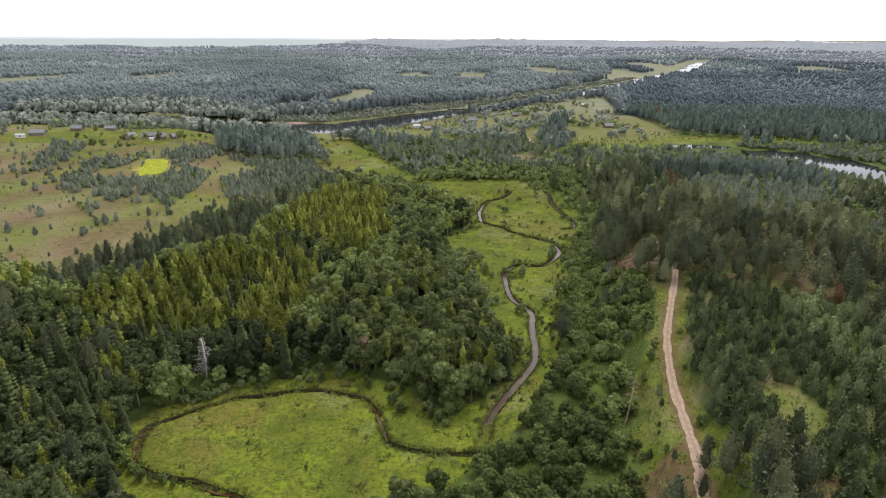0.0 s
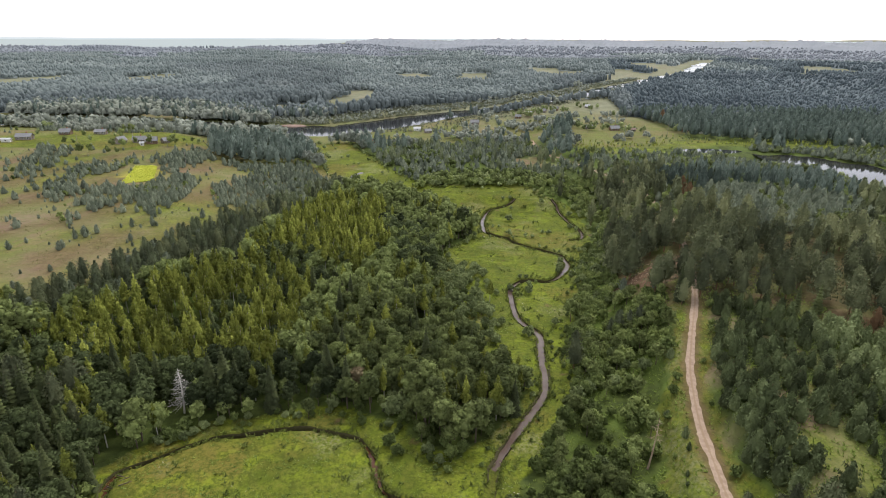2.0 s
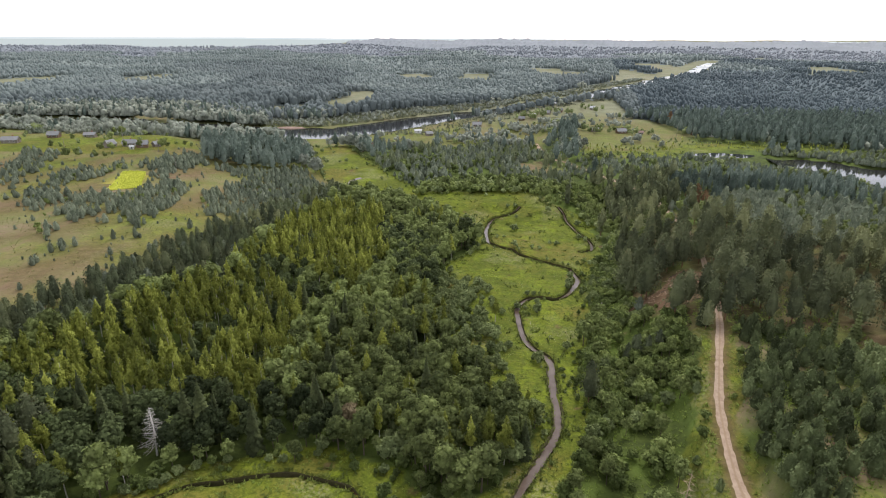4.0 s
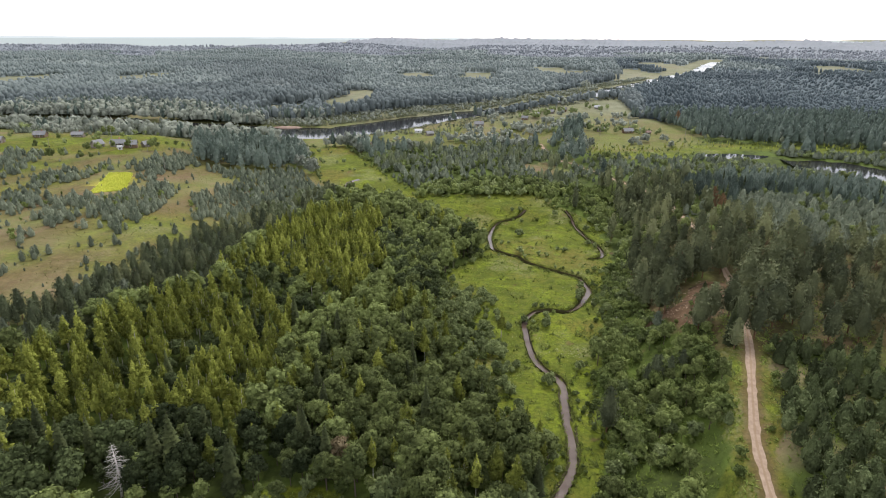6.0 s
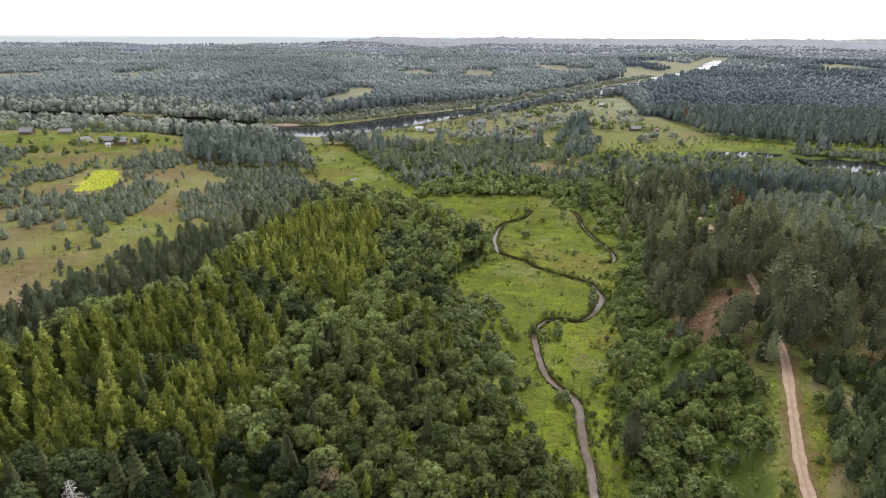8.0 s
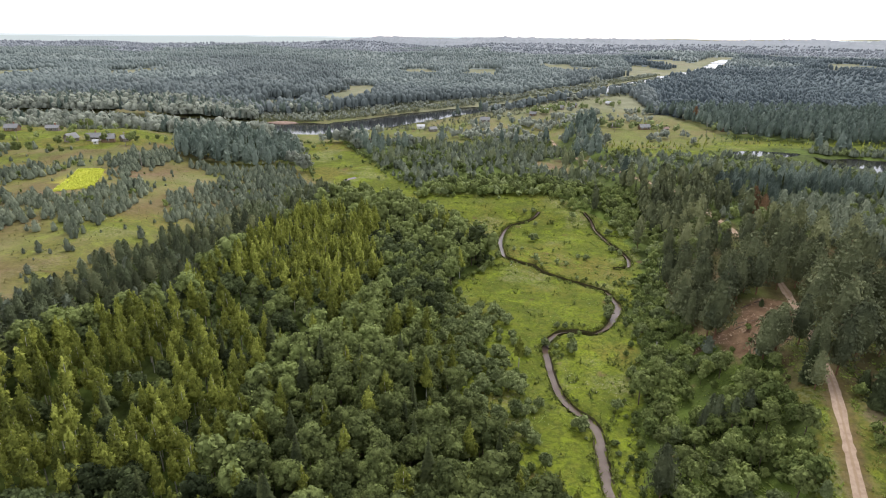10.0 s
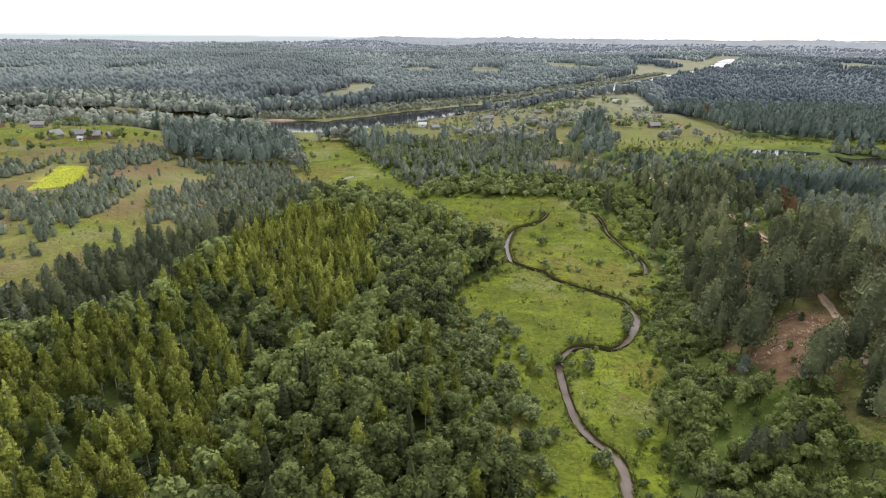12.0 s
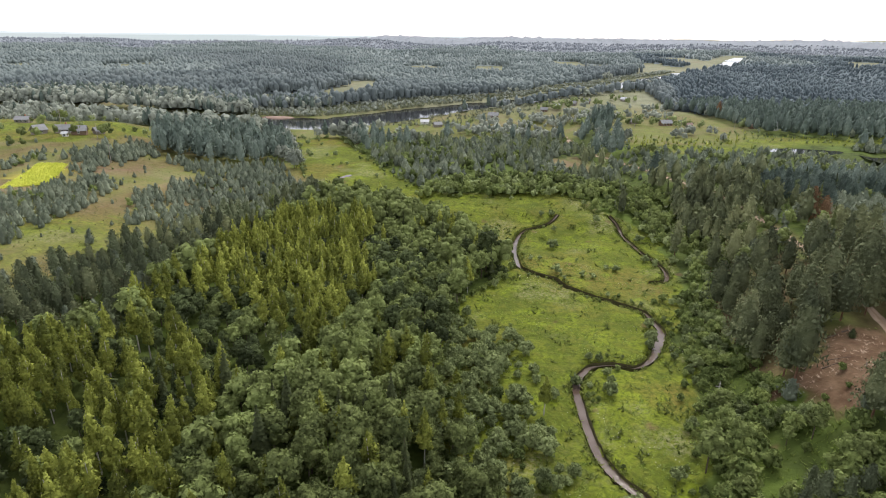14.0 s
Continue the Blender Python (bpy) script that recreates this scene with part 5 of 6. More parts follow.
PLANTED["alder"].append(np.array([(5, 289, 8), (12, 296, 7), (9.5, 301, 6.5), (2, 297, 9), (-32, 133, 5.5)]))
PLANTED["birch"].append(np.array([(15.7, 199, 8.5), (-3.5, 190, 9.5), (-1, 205, 6.5), (-13, 300, 9), (-44.2, 152.5, 12), (-25, 168, 11), (-25, 205, 10.5), (-0.5, 193, 9)]))
PLANTED["spruce"].append(np.array([(-53.6, 139.4, 16.5), (-57, 139.2, 15), (-24, 141, 12), (70.5, 176.5, 12), (-27.3, 156, 12.5), (-30, 146, 13), (-71, 141.7, 13), (-75, 139, 14), (-51.3, 149.4, 11)]))
PLANTED["pine"].append(np.array([(64.5, 204.2, 19), (62.7, 221.3, 17), (77.2, 273.5, 14), (76.6, 190.9, 13), (74.1, 180.5, 14), (85.5, 191.1, 18), (77.7, 178.8, 15), (85.3, 200.7, 17), (69.3, 226.7, 18), (72.7, 247.6, 16), (92.5, 231.4, 18), (98.9, 211.9, 19)]))
PLANTED["pine"].append(np.array([(70, 392, 11), (60, 384, 12), (70.3, 173.6, 9), (54, 80, 13), (57, 84, 14), (52.5, 88, 11), (60, 79, 12), (56.5, 90.5, 8), (49.6, 90.5, 6), (51.6, 95, 5.5), (64, 87, 8), (46.5, 84, 6), (110, 122, 11), (113, 127, 13), (116, 121, 12), (112, 133, 12), (117, 131, 14), (109, 115, 10), (114, 114, 12), (116, 138, 13), (111, 141, 11), (120, 126, 14), (119, 145, 14), (105, 108, 9), (110, 106, 11), (122, 136, 15), (106, 128, 8)]))


_r = np.random.RandomState(77)
for _h in HOUSES:
    if _h[0] > 60:
        for _k in range(6):
            _a, _d = _r.uniform(0, 6.28), _r.uniform(6, 11) + 0.3 * _h[3]
            PLANTED["willow_shrub"].append(np.array([(_h[0] + _d * np.cos(_a), _h[1] + _d * np.sin(_a), _r.uniform(3.5, 7))]))


def spread(templates, rows, rng):
    """Many copies of the templates at rows of x, y, z, scale, joined: corners, faces and material numbers."""
    vs, fs, ms, ts, base = [], [], [], [], 0
    pick = rng.randint(0, len(templates), len(rows))
    for k, (v, f, m) in enumerate(templates):
        r = rows[pick == k]
        if not len(r):
            continue
        a = rng.uniform(0, 6.283, len(r))
        c, s = np.cos(a)[:, None], np.sin(a)[:, None]
        wide = (r[:, 3] * rng.uniform(0.88, 1.15, len(r)))[:, None]
        out = np.stack([(v[:, 0] * c - v[:, 1] * s) * wide + r[:, :1], (v[:, 0] * s + v[:, 1] * c) * wide + r[:, 1:2], v[:, 2] * r[:, 3:4] + r[:, 2:3]], 2)
        vs.append(out.reshape(-1, 3))
        fs.append((f[None] + (np.arange(len(r)) * len(v))[:, None, None] + base).reshape(-1, 3))
        ms.append(np.tile(m, len(r)))
        ts.append(np.repeat(rng.uniform(0, 1, len(r)), len(v)))
        base += len(r) * len(v)
    return np.concatenate(vs), np.concatenate(fs), np.concatenate(ms), np.concatenate(ts)


GROUPS = {"blue_pine": "pines of the tall wood", "river_willow": "willows of the riverside", "dark_alder": "dark alders of the wood", "birch": "birches of the wood", "alder": "alders of the wood", "thicket_shrub": "shrubs of the thicket", "willow_shrub": "willow shrubs of the valley",
          "pine": "pines of the hill", "young_pine": "young pines of the field", "plantation_pine": "pines of the plantation", "grey_pine": "pines beyond the meadow", "spruce": "spruces of the wood"}
WOOD_NAMES = {"blue_pine": "blue_pine_wood", "river_willow": "river_willow_scrub", "dark_alder": "dark_alder_wood", "birch": "birch_wood", "alder": "alder_wood", "thicket_shrub": "shrub_thicket", "willow_shrub": "willow_scrub", "pine": "pine_wood", "young_pine": "young_pine_wood", "plantation_pine": "plantation_pine_wood", "grey_pine": "grey_pine_wood", "spruce": "spruce_wood"}


def grow(kind, seed):
    maker, bark, leaf, tall, variants, words = KINDS[kind]
    rng = np.random.RandomState(seed)
    rows = np.concatenate(PLANTED[kind])
    z = land_z(rows[:, 0], rows[:, 1])
    rows = np.stack([rows[:, 0], rows[:, 1], z - 0.05, rows[:, 2] / tall], 1)
    far = np.hypot(rows[:, 0] * 0.8, np.maximum(np.maximum(rows[:, 1] - 172, 88 - rows[:, 1]), 0))
    rows, far = rows[np.argsort(far)], np.sort(far)
    away = kind in ("grey_pine", "young_pine", "blue_pine", "river_willow")
    full = [maker(np.random.RandomState(seed * 50 + k), 1 if away else 0) for k in range(variants)]
    singles = {"spruce": 100, "dark_alder": 120, "blue_pine": 60, "river_willow": 60, "grey_pine": 120, "young_pine": 180}.get(kind, 300)
    models = []
    for k, (trunk, crown) in enumerate(full):
        ob = thing(kind, words, kind.replace("_", " ") if "shrub" in kind or "willow" in kind else "tree", GROUPS[kind])
        part("trunk" if maker is not make_shrub else "stem", mesh_of("trunk", *trunk, bark, smooth=True), ob)
        part("crown", mesh_of("crown", *crown, leaf, smooth=True), ob)
        models.append(ob)
    for k, (x, y, zz, s) in enumerate(rows[:singles]):
        wide = s * rng.uniform(0.88, 1.15)
        m = Matrix.LocRotScale((x, y, zz), Euler((0, 0, rng.uniform(0, 6.28))), (wide, wide, s))
        if k < len(models):
            models[k].matrix_basis = m
        else:
            copy = copy_thing(models[k % len(models)], Matrix.Identity(4))
            copy.matrix_basis = m
    rest, far = rows[singles:], far[singles:]
    count, reach, edge = 0, {"pine": 140, "birch": 155}.get(kind, 95), 300 if kind == "blue_pine" else 180
    for lod, m in ((1, far < reach), (2, (far >= reach) & (far < edge)), (3, far >= edge)):
        if not m.any():
            continue
        temps = []
        for k in range(variants):
            (tv, tf), (cv, cf) = maker(np.random.RandomState(seed * 50 + k), lod)
            if lod >= 2:
                temps.append((cv, cf, np.ones(len(cf), int)))
            else:
                v, f = joined([(tv, tf), (cv, cf)])
                temps.append((v, f, np.r_[np.zeros(len(tf), int), np.ones(len(cf), int)]))
        v, f, mi, tone = spread(temps, rest[m], rng)
        count += len(f)
        name = WOOD_NAMES[kind]
        me = mesh_of(name, v, f, [bark, leaf], mi, smooth=True)
        me.attributes.new("tone", "FLOAT", "POINT").data.foreach_set("value", tone.astype(np.float32))
        tagged(new(name, me), "continuous stand of " + {"birch": "yellow-green birches", "alder": "mid-green leafy trees", "dark_alder": "deep green leafy trees", "blue_pine": "dark pines blued with painted haze", "river_willow": "grey-green riverside willows paled with painted haze", "thicket_shrub": "bright green shrubs", "willow_shrub": "grey-green willow shrubs",
               "pine": "dark green pines", "young_pine": "blue-green young pines", "plantation_pine": "deep green young pines", "grey_pine": "grey-green pines", "spruce": "dark spruces"}[kind] + " on the slopes", "woodland", kind="stuff")
    print(kind, len(rows), count)


for _k, _kind in enumerate(KINDS):
    grow(_kind, 100 + _k)


# ---- far woods: canopy of low tops out to the horizon ----
def wooded(x, y):
    """Where the far woods stand."""
    zn = zone(x, y)
    ok = ((y > 600) | (np.abs(x) > 430)) & (y > 480) & (zn >= 50) & (zn != 60) & (y < 4850)
    gaps = wave(x, y, 420, 61) + 0.6 * wave(x, y, 190, 62)
    rd, cx, cy = near_line(RIVER_LINE, x, y)
    rd = rd / np.interp(cx, [-60, 60], [1.0, 0.6])
    return ok & (rd > 34 + np.where(cx > -170, 30, -3) * (y > cy)) & ((gaps > -1.15) | (np.hypot(x, y) > 1500)) & ~((x / y < -0.16) & (np.hypot(x, y) > 2750))


def canopy(x, y):
    """The usual height of the tops."""
    return (7.5 + 2.8 * wave(x, y, 300, 63) + 1.2 * wave(x, y, 90, 64)) * (1 + 0.00012 * np.hypot(x, y))


def build_far_woods():
    rng = np.random.RandomState(5)
    xs, ys, ss = [], [], []
    r, rings = 520.0, []
    while r < 4830:
        side, deep = max(3.0, 0.0021 * r), max(5.0, r * r / 52000)
        n = int(r * 1.48 / side)
        a = (np.arange(n) + rng.uniform(-0.45, 0.45, n)) / n * 1.48 - 0.74
        rr = r + rng.uniform(-0.5, 0.5, n) * deep
        xs.append(rr * np.sin(a))
        ys.append(rr * np.cos(a))
        ss.append(np.full(n, side))
        rings.append(r)
        r += deep
    x, y, s = np.concatenate(xs), np.concatenate(ys), np.concatenate(ss)
    rings, ok = np.array(rings), wooded(x, y) & (np.hypot(x, y) < 2700)
    x, y, s = x[ok], y[ok], s[ok]
    h = (canopy(x, y) + rng.normal(0, 1, len(x)) * np.interp(np.hypot(x, y), [600, 1500], [1.5, 0.9])).clip(4, 18)
    z = land_z(x, y)
    temps = []
    for k in range(8):
        rg = np.random.RandomState(900 + k)
        a = rg.uniform(0, 6.28)
        heads = [lump((0, 0, 0.5), (0.55, 0.55, 0.52), rg, 5 if k < 6 else 4, 2, 0.3)]
        if k < 6:
            q, w = rg.uniform(0, 6.283, 7), rg.uniform(0.2, 0.95, 7)
            cen = np.stack([0.5 * np.cos(q), 0.5 * np.sin(q), w], 1)
            heads.append(clumps(rg, cen, np.stack([np.cos(q), np.sin(q), 0.8 + 0 * q], 1), 0.16))
            heads.append(lump((0.27 * np.cos(a), 0.27 * np.sin(a), rg.uniform(0.45, 0.62)), (0.36, 0.36, rg.uniform(0.3, 0.4)), rg, 4, 2, 0.3))
        temps.append(joined(heads))
    pick = np.where(np.hypot(x, y) < 850, rng.randint(0, 6, len(x)), rng.randint(6, 8, len(x)))
    vs, fs, base = [], [], 0
    for k, (v, f) in enumerate(temps):
        m = pick == k
        w = (s[m] * rng.uniform(0.9, 2.1, m.sum()))[:, None]
        out = np.stack([v[:, 0] * w + x[m][:, None], v[:, 1] * w + y[m][:, None], v[:, 2] * h[m][:, None] + z[m][:, None]], 2)
        vs.append(out.reshape(-1, 3))
        fs.append((f[None] + (np.arange(m.sum()) * len(v))[:, None, None] + base).reshape(-1, 3))
        base += m.sum() * len(v)
    a = np.linspace(-0.74, 0.74, 640)
    gx, gy = rings[:, None] * np.sin(a), rings[:, None] * np.cos(a)
    ok = wooded(gx.ravel(), gy.ravel()).reshape(gx.shape)
    wide = np.pad(ok, 1)
    inner = ok & wide[:-2, 1:-1] & wide[2:, 1:-1] & wide[1:-1, :-2] & wide[1:-1, 2:]
    gz = land_z(gx.ravel(), gy.ravel()) + inner.ravel() * (np.where(np.hypot(gx, gy).ravel() < 2700, 0.5, 0.92) * canopy(gx.ravel(), gy.ravel()) + rng.normal(0, 1, gx.size) * np.interp(np.hypot(gx, gy).ravel(), [600, 900, 2700, 4500], [0.8, 1.7, 2.4, 3.2]))
    whole = (ok[:-1, :-1] & ok[1:, :-1] & ok[:-1, 1:] & ok[1:, 1:]).ravel()
    q = (np.arange(len(rings) - 1)[:, None] * 640 + np.arange(639)).ravel()[whole]
    vs.append(np.stack([gx.ravel(), gy.ravel(), gz], 1))
    fs += [np.stack([q, q + 1, q + 641], 1) + base, np.stack([q, q + 641, q + 640], 1) + base]
    v, f = np.concatenate(vs), np.concatenate(fs)
    # leaf colour changes with distance, standing in for haze
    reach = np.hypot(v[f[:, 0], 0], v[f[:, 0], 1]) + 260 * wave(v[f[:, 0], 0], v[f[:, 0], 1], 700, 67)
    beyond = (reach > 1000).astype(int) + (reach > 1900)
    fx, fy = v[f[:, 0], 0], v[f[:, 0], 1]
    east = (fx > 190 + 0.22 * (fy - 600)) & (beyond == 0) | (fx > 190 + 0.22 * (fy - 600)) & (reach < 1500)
    me = mesh_of("far_woods", v, f, [HAZED_FAR_LEAF, HAZED_MIDWAY_LEAF, HAZED_DISTANT_LEAF, HAZED_FAR_PINE_LEAF], np.where(east, 3, beyond), smooth=True)
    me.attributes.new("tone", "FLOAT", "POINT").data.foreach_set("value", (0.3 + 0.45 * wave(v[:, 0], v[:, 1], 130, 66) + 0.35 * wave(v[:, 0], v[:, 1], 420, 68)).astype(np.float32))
    tagged(new("far_woods", me), "distant woods with haze in their leaf colour, reaching to the horizon", "woodland", kind="stuff")
    print("far woods", len(x), len(f))


build_far_woods()


# ---- far hills behind everything, their haze painted as a pale glow ----
def build_backdrop():
    n = Nodes("haze_glow_distance")
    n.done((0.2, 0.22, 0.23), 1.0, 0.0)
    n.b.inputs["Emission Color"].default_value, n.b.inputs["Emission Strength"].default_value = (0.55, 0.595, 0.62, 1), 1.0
    m = Nodes("haze_glow_ridge")
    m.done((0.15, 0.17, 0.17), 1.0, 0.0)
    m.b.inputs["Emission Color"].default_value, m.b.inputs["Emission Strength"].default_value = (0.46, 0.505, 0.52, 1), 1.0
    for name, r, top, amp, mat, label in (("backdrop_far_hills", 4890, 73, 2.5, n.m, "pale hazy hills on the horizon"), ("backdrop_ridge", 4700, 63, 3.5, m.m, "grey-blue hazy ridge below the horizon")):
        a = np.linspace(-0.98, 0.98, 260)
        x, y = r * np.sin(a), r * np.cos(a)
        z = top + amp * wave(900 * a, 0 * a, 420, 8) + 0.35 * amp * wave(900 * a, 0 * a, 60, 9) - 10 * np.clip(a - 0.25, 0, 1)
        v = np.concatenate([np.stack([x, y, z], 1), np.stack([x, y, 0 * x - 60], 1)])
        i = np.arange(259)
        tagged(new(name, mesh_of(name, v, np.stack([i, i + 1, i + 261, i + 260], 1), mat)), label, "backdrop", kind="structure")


build_backdrop()


# ---- meadow growth ----
def tuft_mesh(name, x, y, z, size, blades, mat, rng, spread_out=0.5, label="", category="grass"):
    n = len(x)
    a = rng.uniform(0, 6.283, (n, blades))
    lean = rng.uniform(0.2, 1.0, (n, blades)) * spread_out
    s = size[:, None] * rng.uniform(0.7, 1.3, (n, blades))
    w = s * 0.22
    c, d = np.cos(a), np.sin(a)
    base = np.stack([x[:, None] + 0.12 * s * c, y[:, None] + 0.12 * s * d, np.broadcast_to(z[:, None] - 0.04, a.shape)], 2)
    side = np.stack([-d * w, c * w, 0 * a], 2)
    tip = base + np.stack([c * s * lean, d * s * lean, s * (1.05 - 0.5 * lean)], 2)
    v = np.stack([base - side, base + side, tip], 2).reshape(-1, 3)
    f = np.arange(len(v)).reshape(-1, 3)
    tagged(new(name, mesh_of(name, v, f, mat)), label, category, kind="stuff")


def build_growth():
    rng = np.random.RandomState(41)
    x, y = rng.uniform(-72, 76, 60000), rng.uniform(78, 350, 60000)
    ok = inside(MEADOW, x, y) & (near_line(STREAM_LINE, x, y)[0] > 1.7) & (near_line(LOOP_LINE, x, y)[0] > 1.4) & (near_line(OXBOW_LINE, x, y)[0] > 1.4)
    ok &= rng.uniform(0, 1, len(x)) < np.clip(0.4 + 0.6 * wave(x, y, 13, 43), 0.05, 1)
    x, y = x[ok], y[ok]
    tuft_mesh("meadow_tufts", x, y, land_z(x, y), rng.uniform(0.2, 0.6, len(x)), 4, SEDGE, rng, 1.6, "tufts of green and yellowish meadow grass")
    x, y = rng.uniform(-72, 76, 40000), rng.uniform(78, 350, 40000)
    ok = inside(MEADOW, x, y) & (near_line(STREAM_LINE, x, y)[0] > 1.9) & (near_line(LOOP_LINE, x, y)[0] > 1.6) & (near_line(OXBOW_LINE, x, y)[0] > 1.6)
    edge = near_line(MEADOW + MEADOW[:1], x, y)[0]
    ok &= rng.uniform(0, 1, len(x)) < np.clip(1.4 * wave(x, y, 9, 143) - 0.55 + 0.6 * (edge < 6), 0, 0.8)
    x, y = x[ok], y[ok]
    tuft_mesh("meadow_herbs", x, y, land_z(x, y), rng.uniform(0.35, 0.95, len(x)), 6, HERB, rng, 1.4, "clumps of tall deep green meadow herbs", "herbs")
    xs, ys = [], []
    for name, off in (("stream", 1.15), ("loop", 0.62), ("oxbow", 0.95)):
        line = SMOOTH[name]
        d = np.gradient(line, axis=0)
        nrm = np.stack([-d[:, 1], d[:, 0]], 1) / np.hypot(*d.T)[:, None]
        for side in (-1, 1):
            for row in (0, 0, 0, 0.6, 1, 1.5, 2, 3, 4.5):
                q = line + nrm * side * (off + 0.25 * row) + rng.uniform(-0.35, 0.35, line.shape)
                keep = rng.uniform(0, 1, len(q)) < (0.85 - 0.13 * row) * np.clip(0.7 + 0.9 * wave(q[:, 0], q[:, 1], 16, 45 + side), 0.2, 1)
                xs.append(q[keep, 0])
                ys.append(q[keep, 1])
    x, y = np.concatenate(xs), np.concatenate(ys)
    tuft_mesh("bank_sedge", x, y, land_z(x, y), rng.uniform(0.2, 0.85, len(x)), 6, BANK_SEDGE, rng, 1.3, "dark sedge hanging over the stream banks")
    x, y = grid_points(rng, -72, 76, 78, 345, 0.9)
    ok = inside(MEADOW, x, y) & (rng.uniform(0, 1, len(x)) < np.clip(0.9 * wave(x, y, 24, 47) - 0.5, 0, 0.6)) & (near_line(STREAM_LINE, x, y)[0] > 2.5) & (near_line(LOOP_LINE, x, y)[0] > 2.5)
    x, y = x[ok], y[ok]
    z = land_z(x, y) + rng.uniform(0.5, 0.9, len(x))
    s = rng.uniform(0.05, 0.11, len(x))
    a = rng.uniform(0, 6.28, len(x))
    v = np.stack([np.stack([x + s * np.cos(a + k * 2.094), y + s * np.sin(a + k * 2.094), z], 1) for k in range(3)], 1).reshape(-1, 3)
    tagged(new("meadow_flowers", mesh_of("meadow_flowers", v, np.arange(len(v)).reshape(-1, 3), UMBEL)), "scattered white flower heads over the meadow grass", "flowers", kind="stuff")
    # herbs of the verge, forest edge and clearings
    x, y = grid_points(rng, -8, 112, 74, 215, 1.0)
    ok = (inside(VERGE, x, y) | inside(PLANTATION, x, y) | inside(THICKET, x, y) | (x > 42)) & ~inside(SAND_SLOPE, x, y) & ~inside(MEADOW, x, y) & (near_line(ROAD_LINE, x, y)[0] > 1.9)
    ok &= rng.uniform(0, 1, len(x)) < np.clip(0.6 + 0.5 * wave(x, y, 11, 49), 0.1, 1)
    x, y = x[ok], y[ok]
    tuft_mesh("verge_herbs", x, y, land_z(x, y), rng.uniform(0.25, 0.8, len(x)), 5, SEDGE, rng, 1.4, "knee-high green herbs beside the sandy track")
    x, y = grid_points(rng, -300, -60, 185, 440, 2.6)
    ok = inside(FIELD, x, y) & ~inside(CROP, x, y) & (rng.uniform(0, 1, len(x)) < np.clip(0.5 + 0.6 * wave(x, y, 16, 51), 0.05, 1))
    x, y = x[ok], y[ok]
    tuft_mesh("field_tufts", x, y, land_z(x, y), rng.uniform(0.3, 0.7, len(x)), 5, DRY_GRASS, rng, 1.3, "coarse tufts of dry field grass")
    x, y = rng.uniform(-190, 330, 90000), rng.uniform(540, 1000, 90000)
    rd, cx, cy = near_line(RIVER_LINE, x, y)
    rd = rd / np.interp(cx, [-60, 60], [1.0, 0.5])
    ok = (rd > 32) & (rd < 72) & (rng.uniform(0, 1, len(x)) < np.where(y > cy, 0.8, 0.25) * np.clip(0.7 + 0.5 * wave(x, y, 30, 53), 0.1, 1))
    x, y = x[ok], y[ok]
    tuft_mesh("river_reeds", x, y, land_z(x, y), rng.uniform(1.2, 2.6, len(x)), 5, REED, rng, 0.9, "grey-green reeds along the river bank", "reeds")
    x, y = rng.uniform(58, 84, 900), rng.uniform(190, 222, 900)
    ok = inside(SAND_SLOPE, x + 1.5 * wave(x, y, 7, 57), y) & (rng.uniform(0, 1, len(x)) < 0.6)
    x, y = x[ok], y[ok]
    tuft_mesh("dry_brush", x, y, land_z(x, y), rng.uniform(0.15, 0.55, len(x)), 4, DEAD_BARK, rng, 1.9, "dry twigs and brush littering the sandy slope", "brush")
    x, y = rng.uniform(-175, -147, 12000), rng.uniform(300, 343, 12000)
    ok = inside(CROP, x, y)
    x, y = x[ok], y[ok]
    tuft_mesh("crop_plants", x, y, land_z(x, y), rng.uniform(0.45, 0.85, len(x)), 4, CROP_LEAF, rng, 1.5, "bright yellow flowering crop on a small plot", "crop")


build_growth()


# ---- dead and dying trees ----
def build_snag(x, y, h, seed, name, label, mat, first, n, reach, lean):
    rng = np.random.RandomState(seed)
    z = float(land_z(np.array([x]), np.array([y]))[0])
    ob = thing(name, label, "dead tree", at=pose(x, y, z, lean[0], lean[1], 0))
    t = np.linspace(-0.4, h, 7)
    bend = 0.25 * np.sin(t / h * 3)
    part("trunk", mesh_of("trunk", *tube(np.stack([bend, 0.5 * bend, t], 1), 0.24 * np.linspace(1, 0.12, 7), 8), mat, smooth=True), ob)
    for k in range(n):
        s = first + (0.97 - first) * k / n
        a, q = k * 2.4 + rng.uniform(-0.4, 0.4), reach * (1.05 - s) / (1.05 - first) * rng.uniform(0.6, 1.15) + 0.25
        b = np.array([np.interp(s * h, t, bend), 0.5 * np.interp(s * h, t, bend), s * h])
        d = np.array([np.cos(a), np.sin(a), 0])
        pieces = [tube([b, b + d * q * 0.55 + (0, 0, 0.05 - 0.1 * q), b + d * q + (0, 0, -0.12 * q)], [0.05, 0.035, 0.015], 4)]
        for w in (0.45, 0.7):
            e = b + d * q * w
            side = np.array([-np.sin(a), np.cos(a), 0]) * rng.choice((-1, 1))
            pieces.append(tube([e, e + (d * 0.5 + side) * q * 0.3 + (0, 0, -0.08)], [0.022, 0.01], 3))
        part("branch", mesh_of("branch", *joined(pieces), mat), ob)


build_snag(-62.4, 135.0, 12.3, 3, "dead_spruce", "bleached grey dead spruce with bare drooping branches", DEAD_WOOD, 0.2, 90, 4.4, (0, 0))
build_snag(43.0, 116.0, 13.0, 4, "dead_pine", "bare dry pine trunk with a few broken branches", DEAD_BARK, 0.55, 16, 2.0, (0, 4))
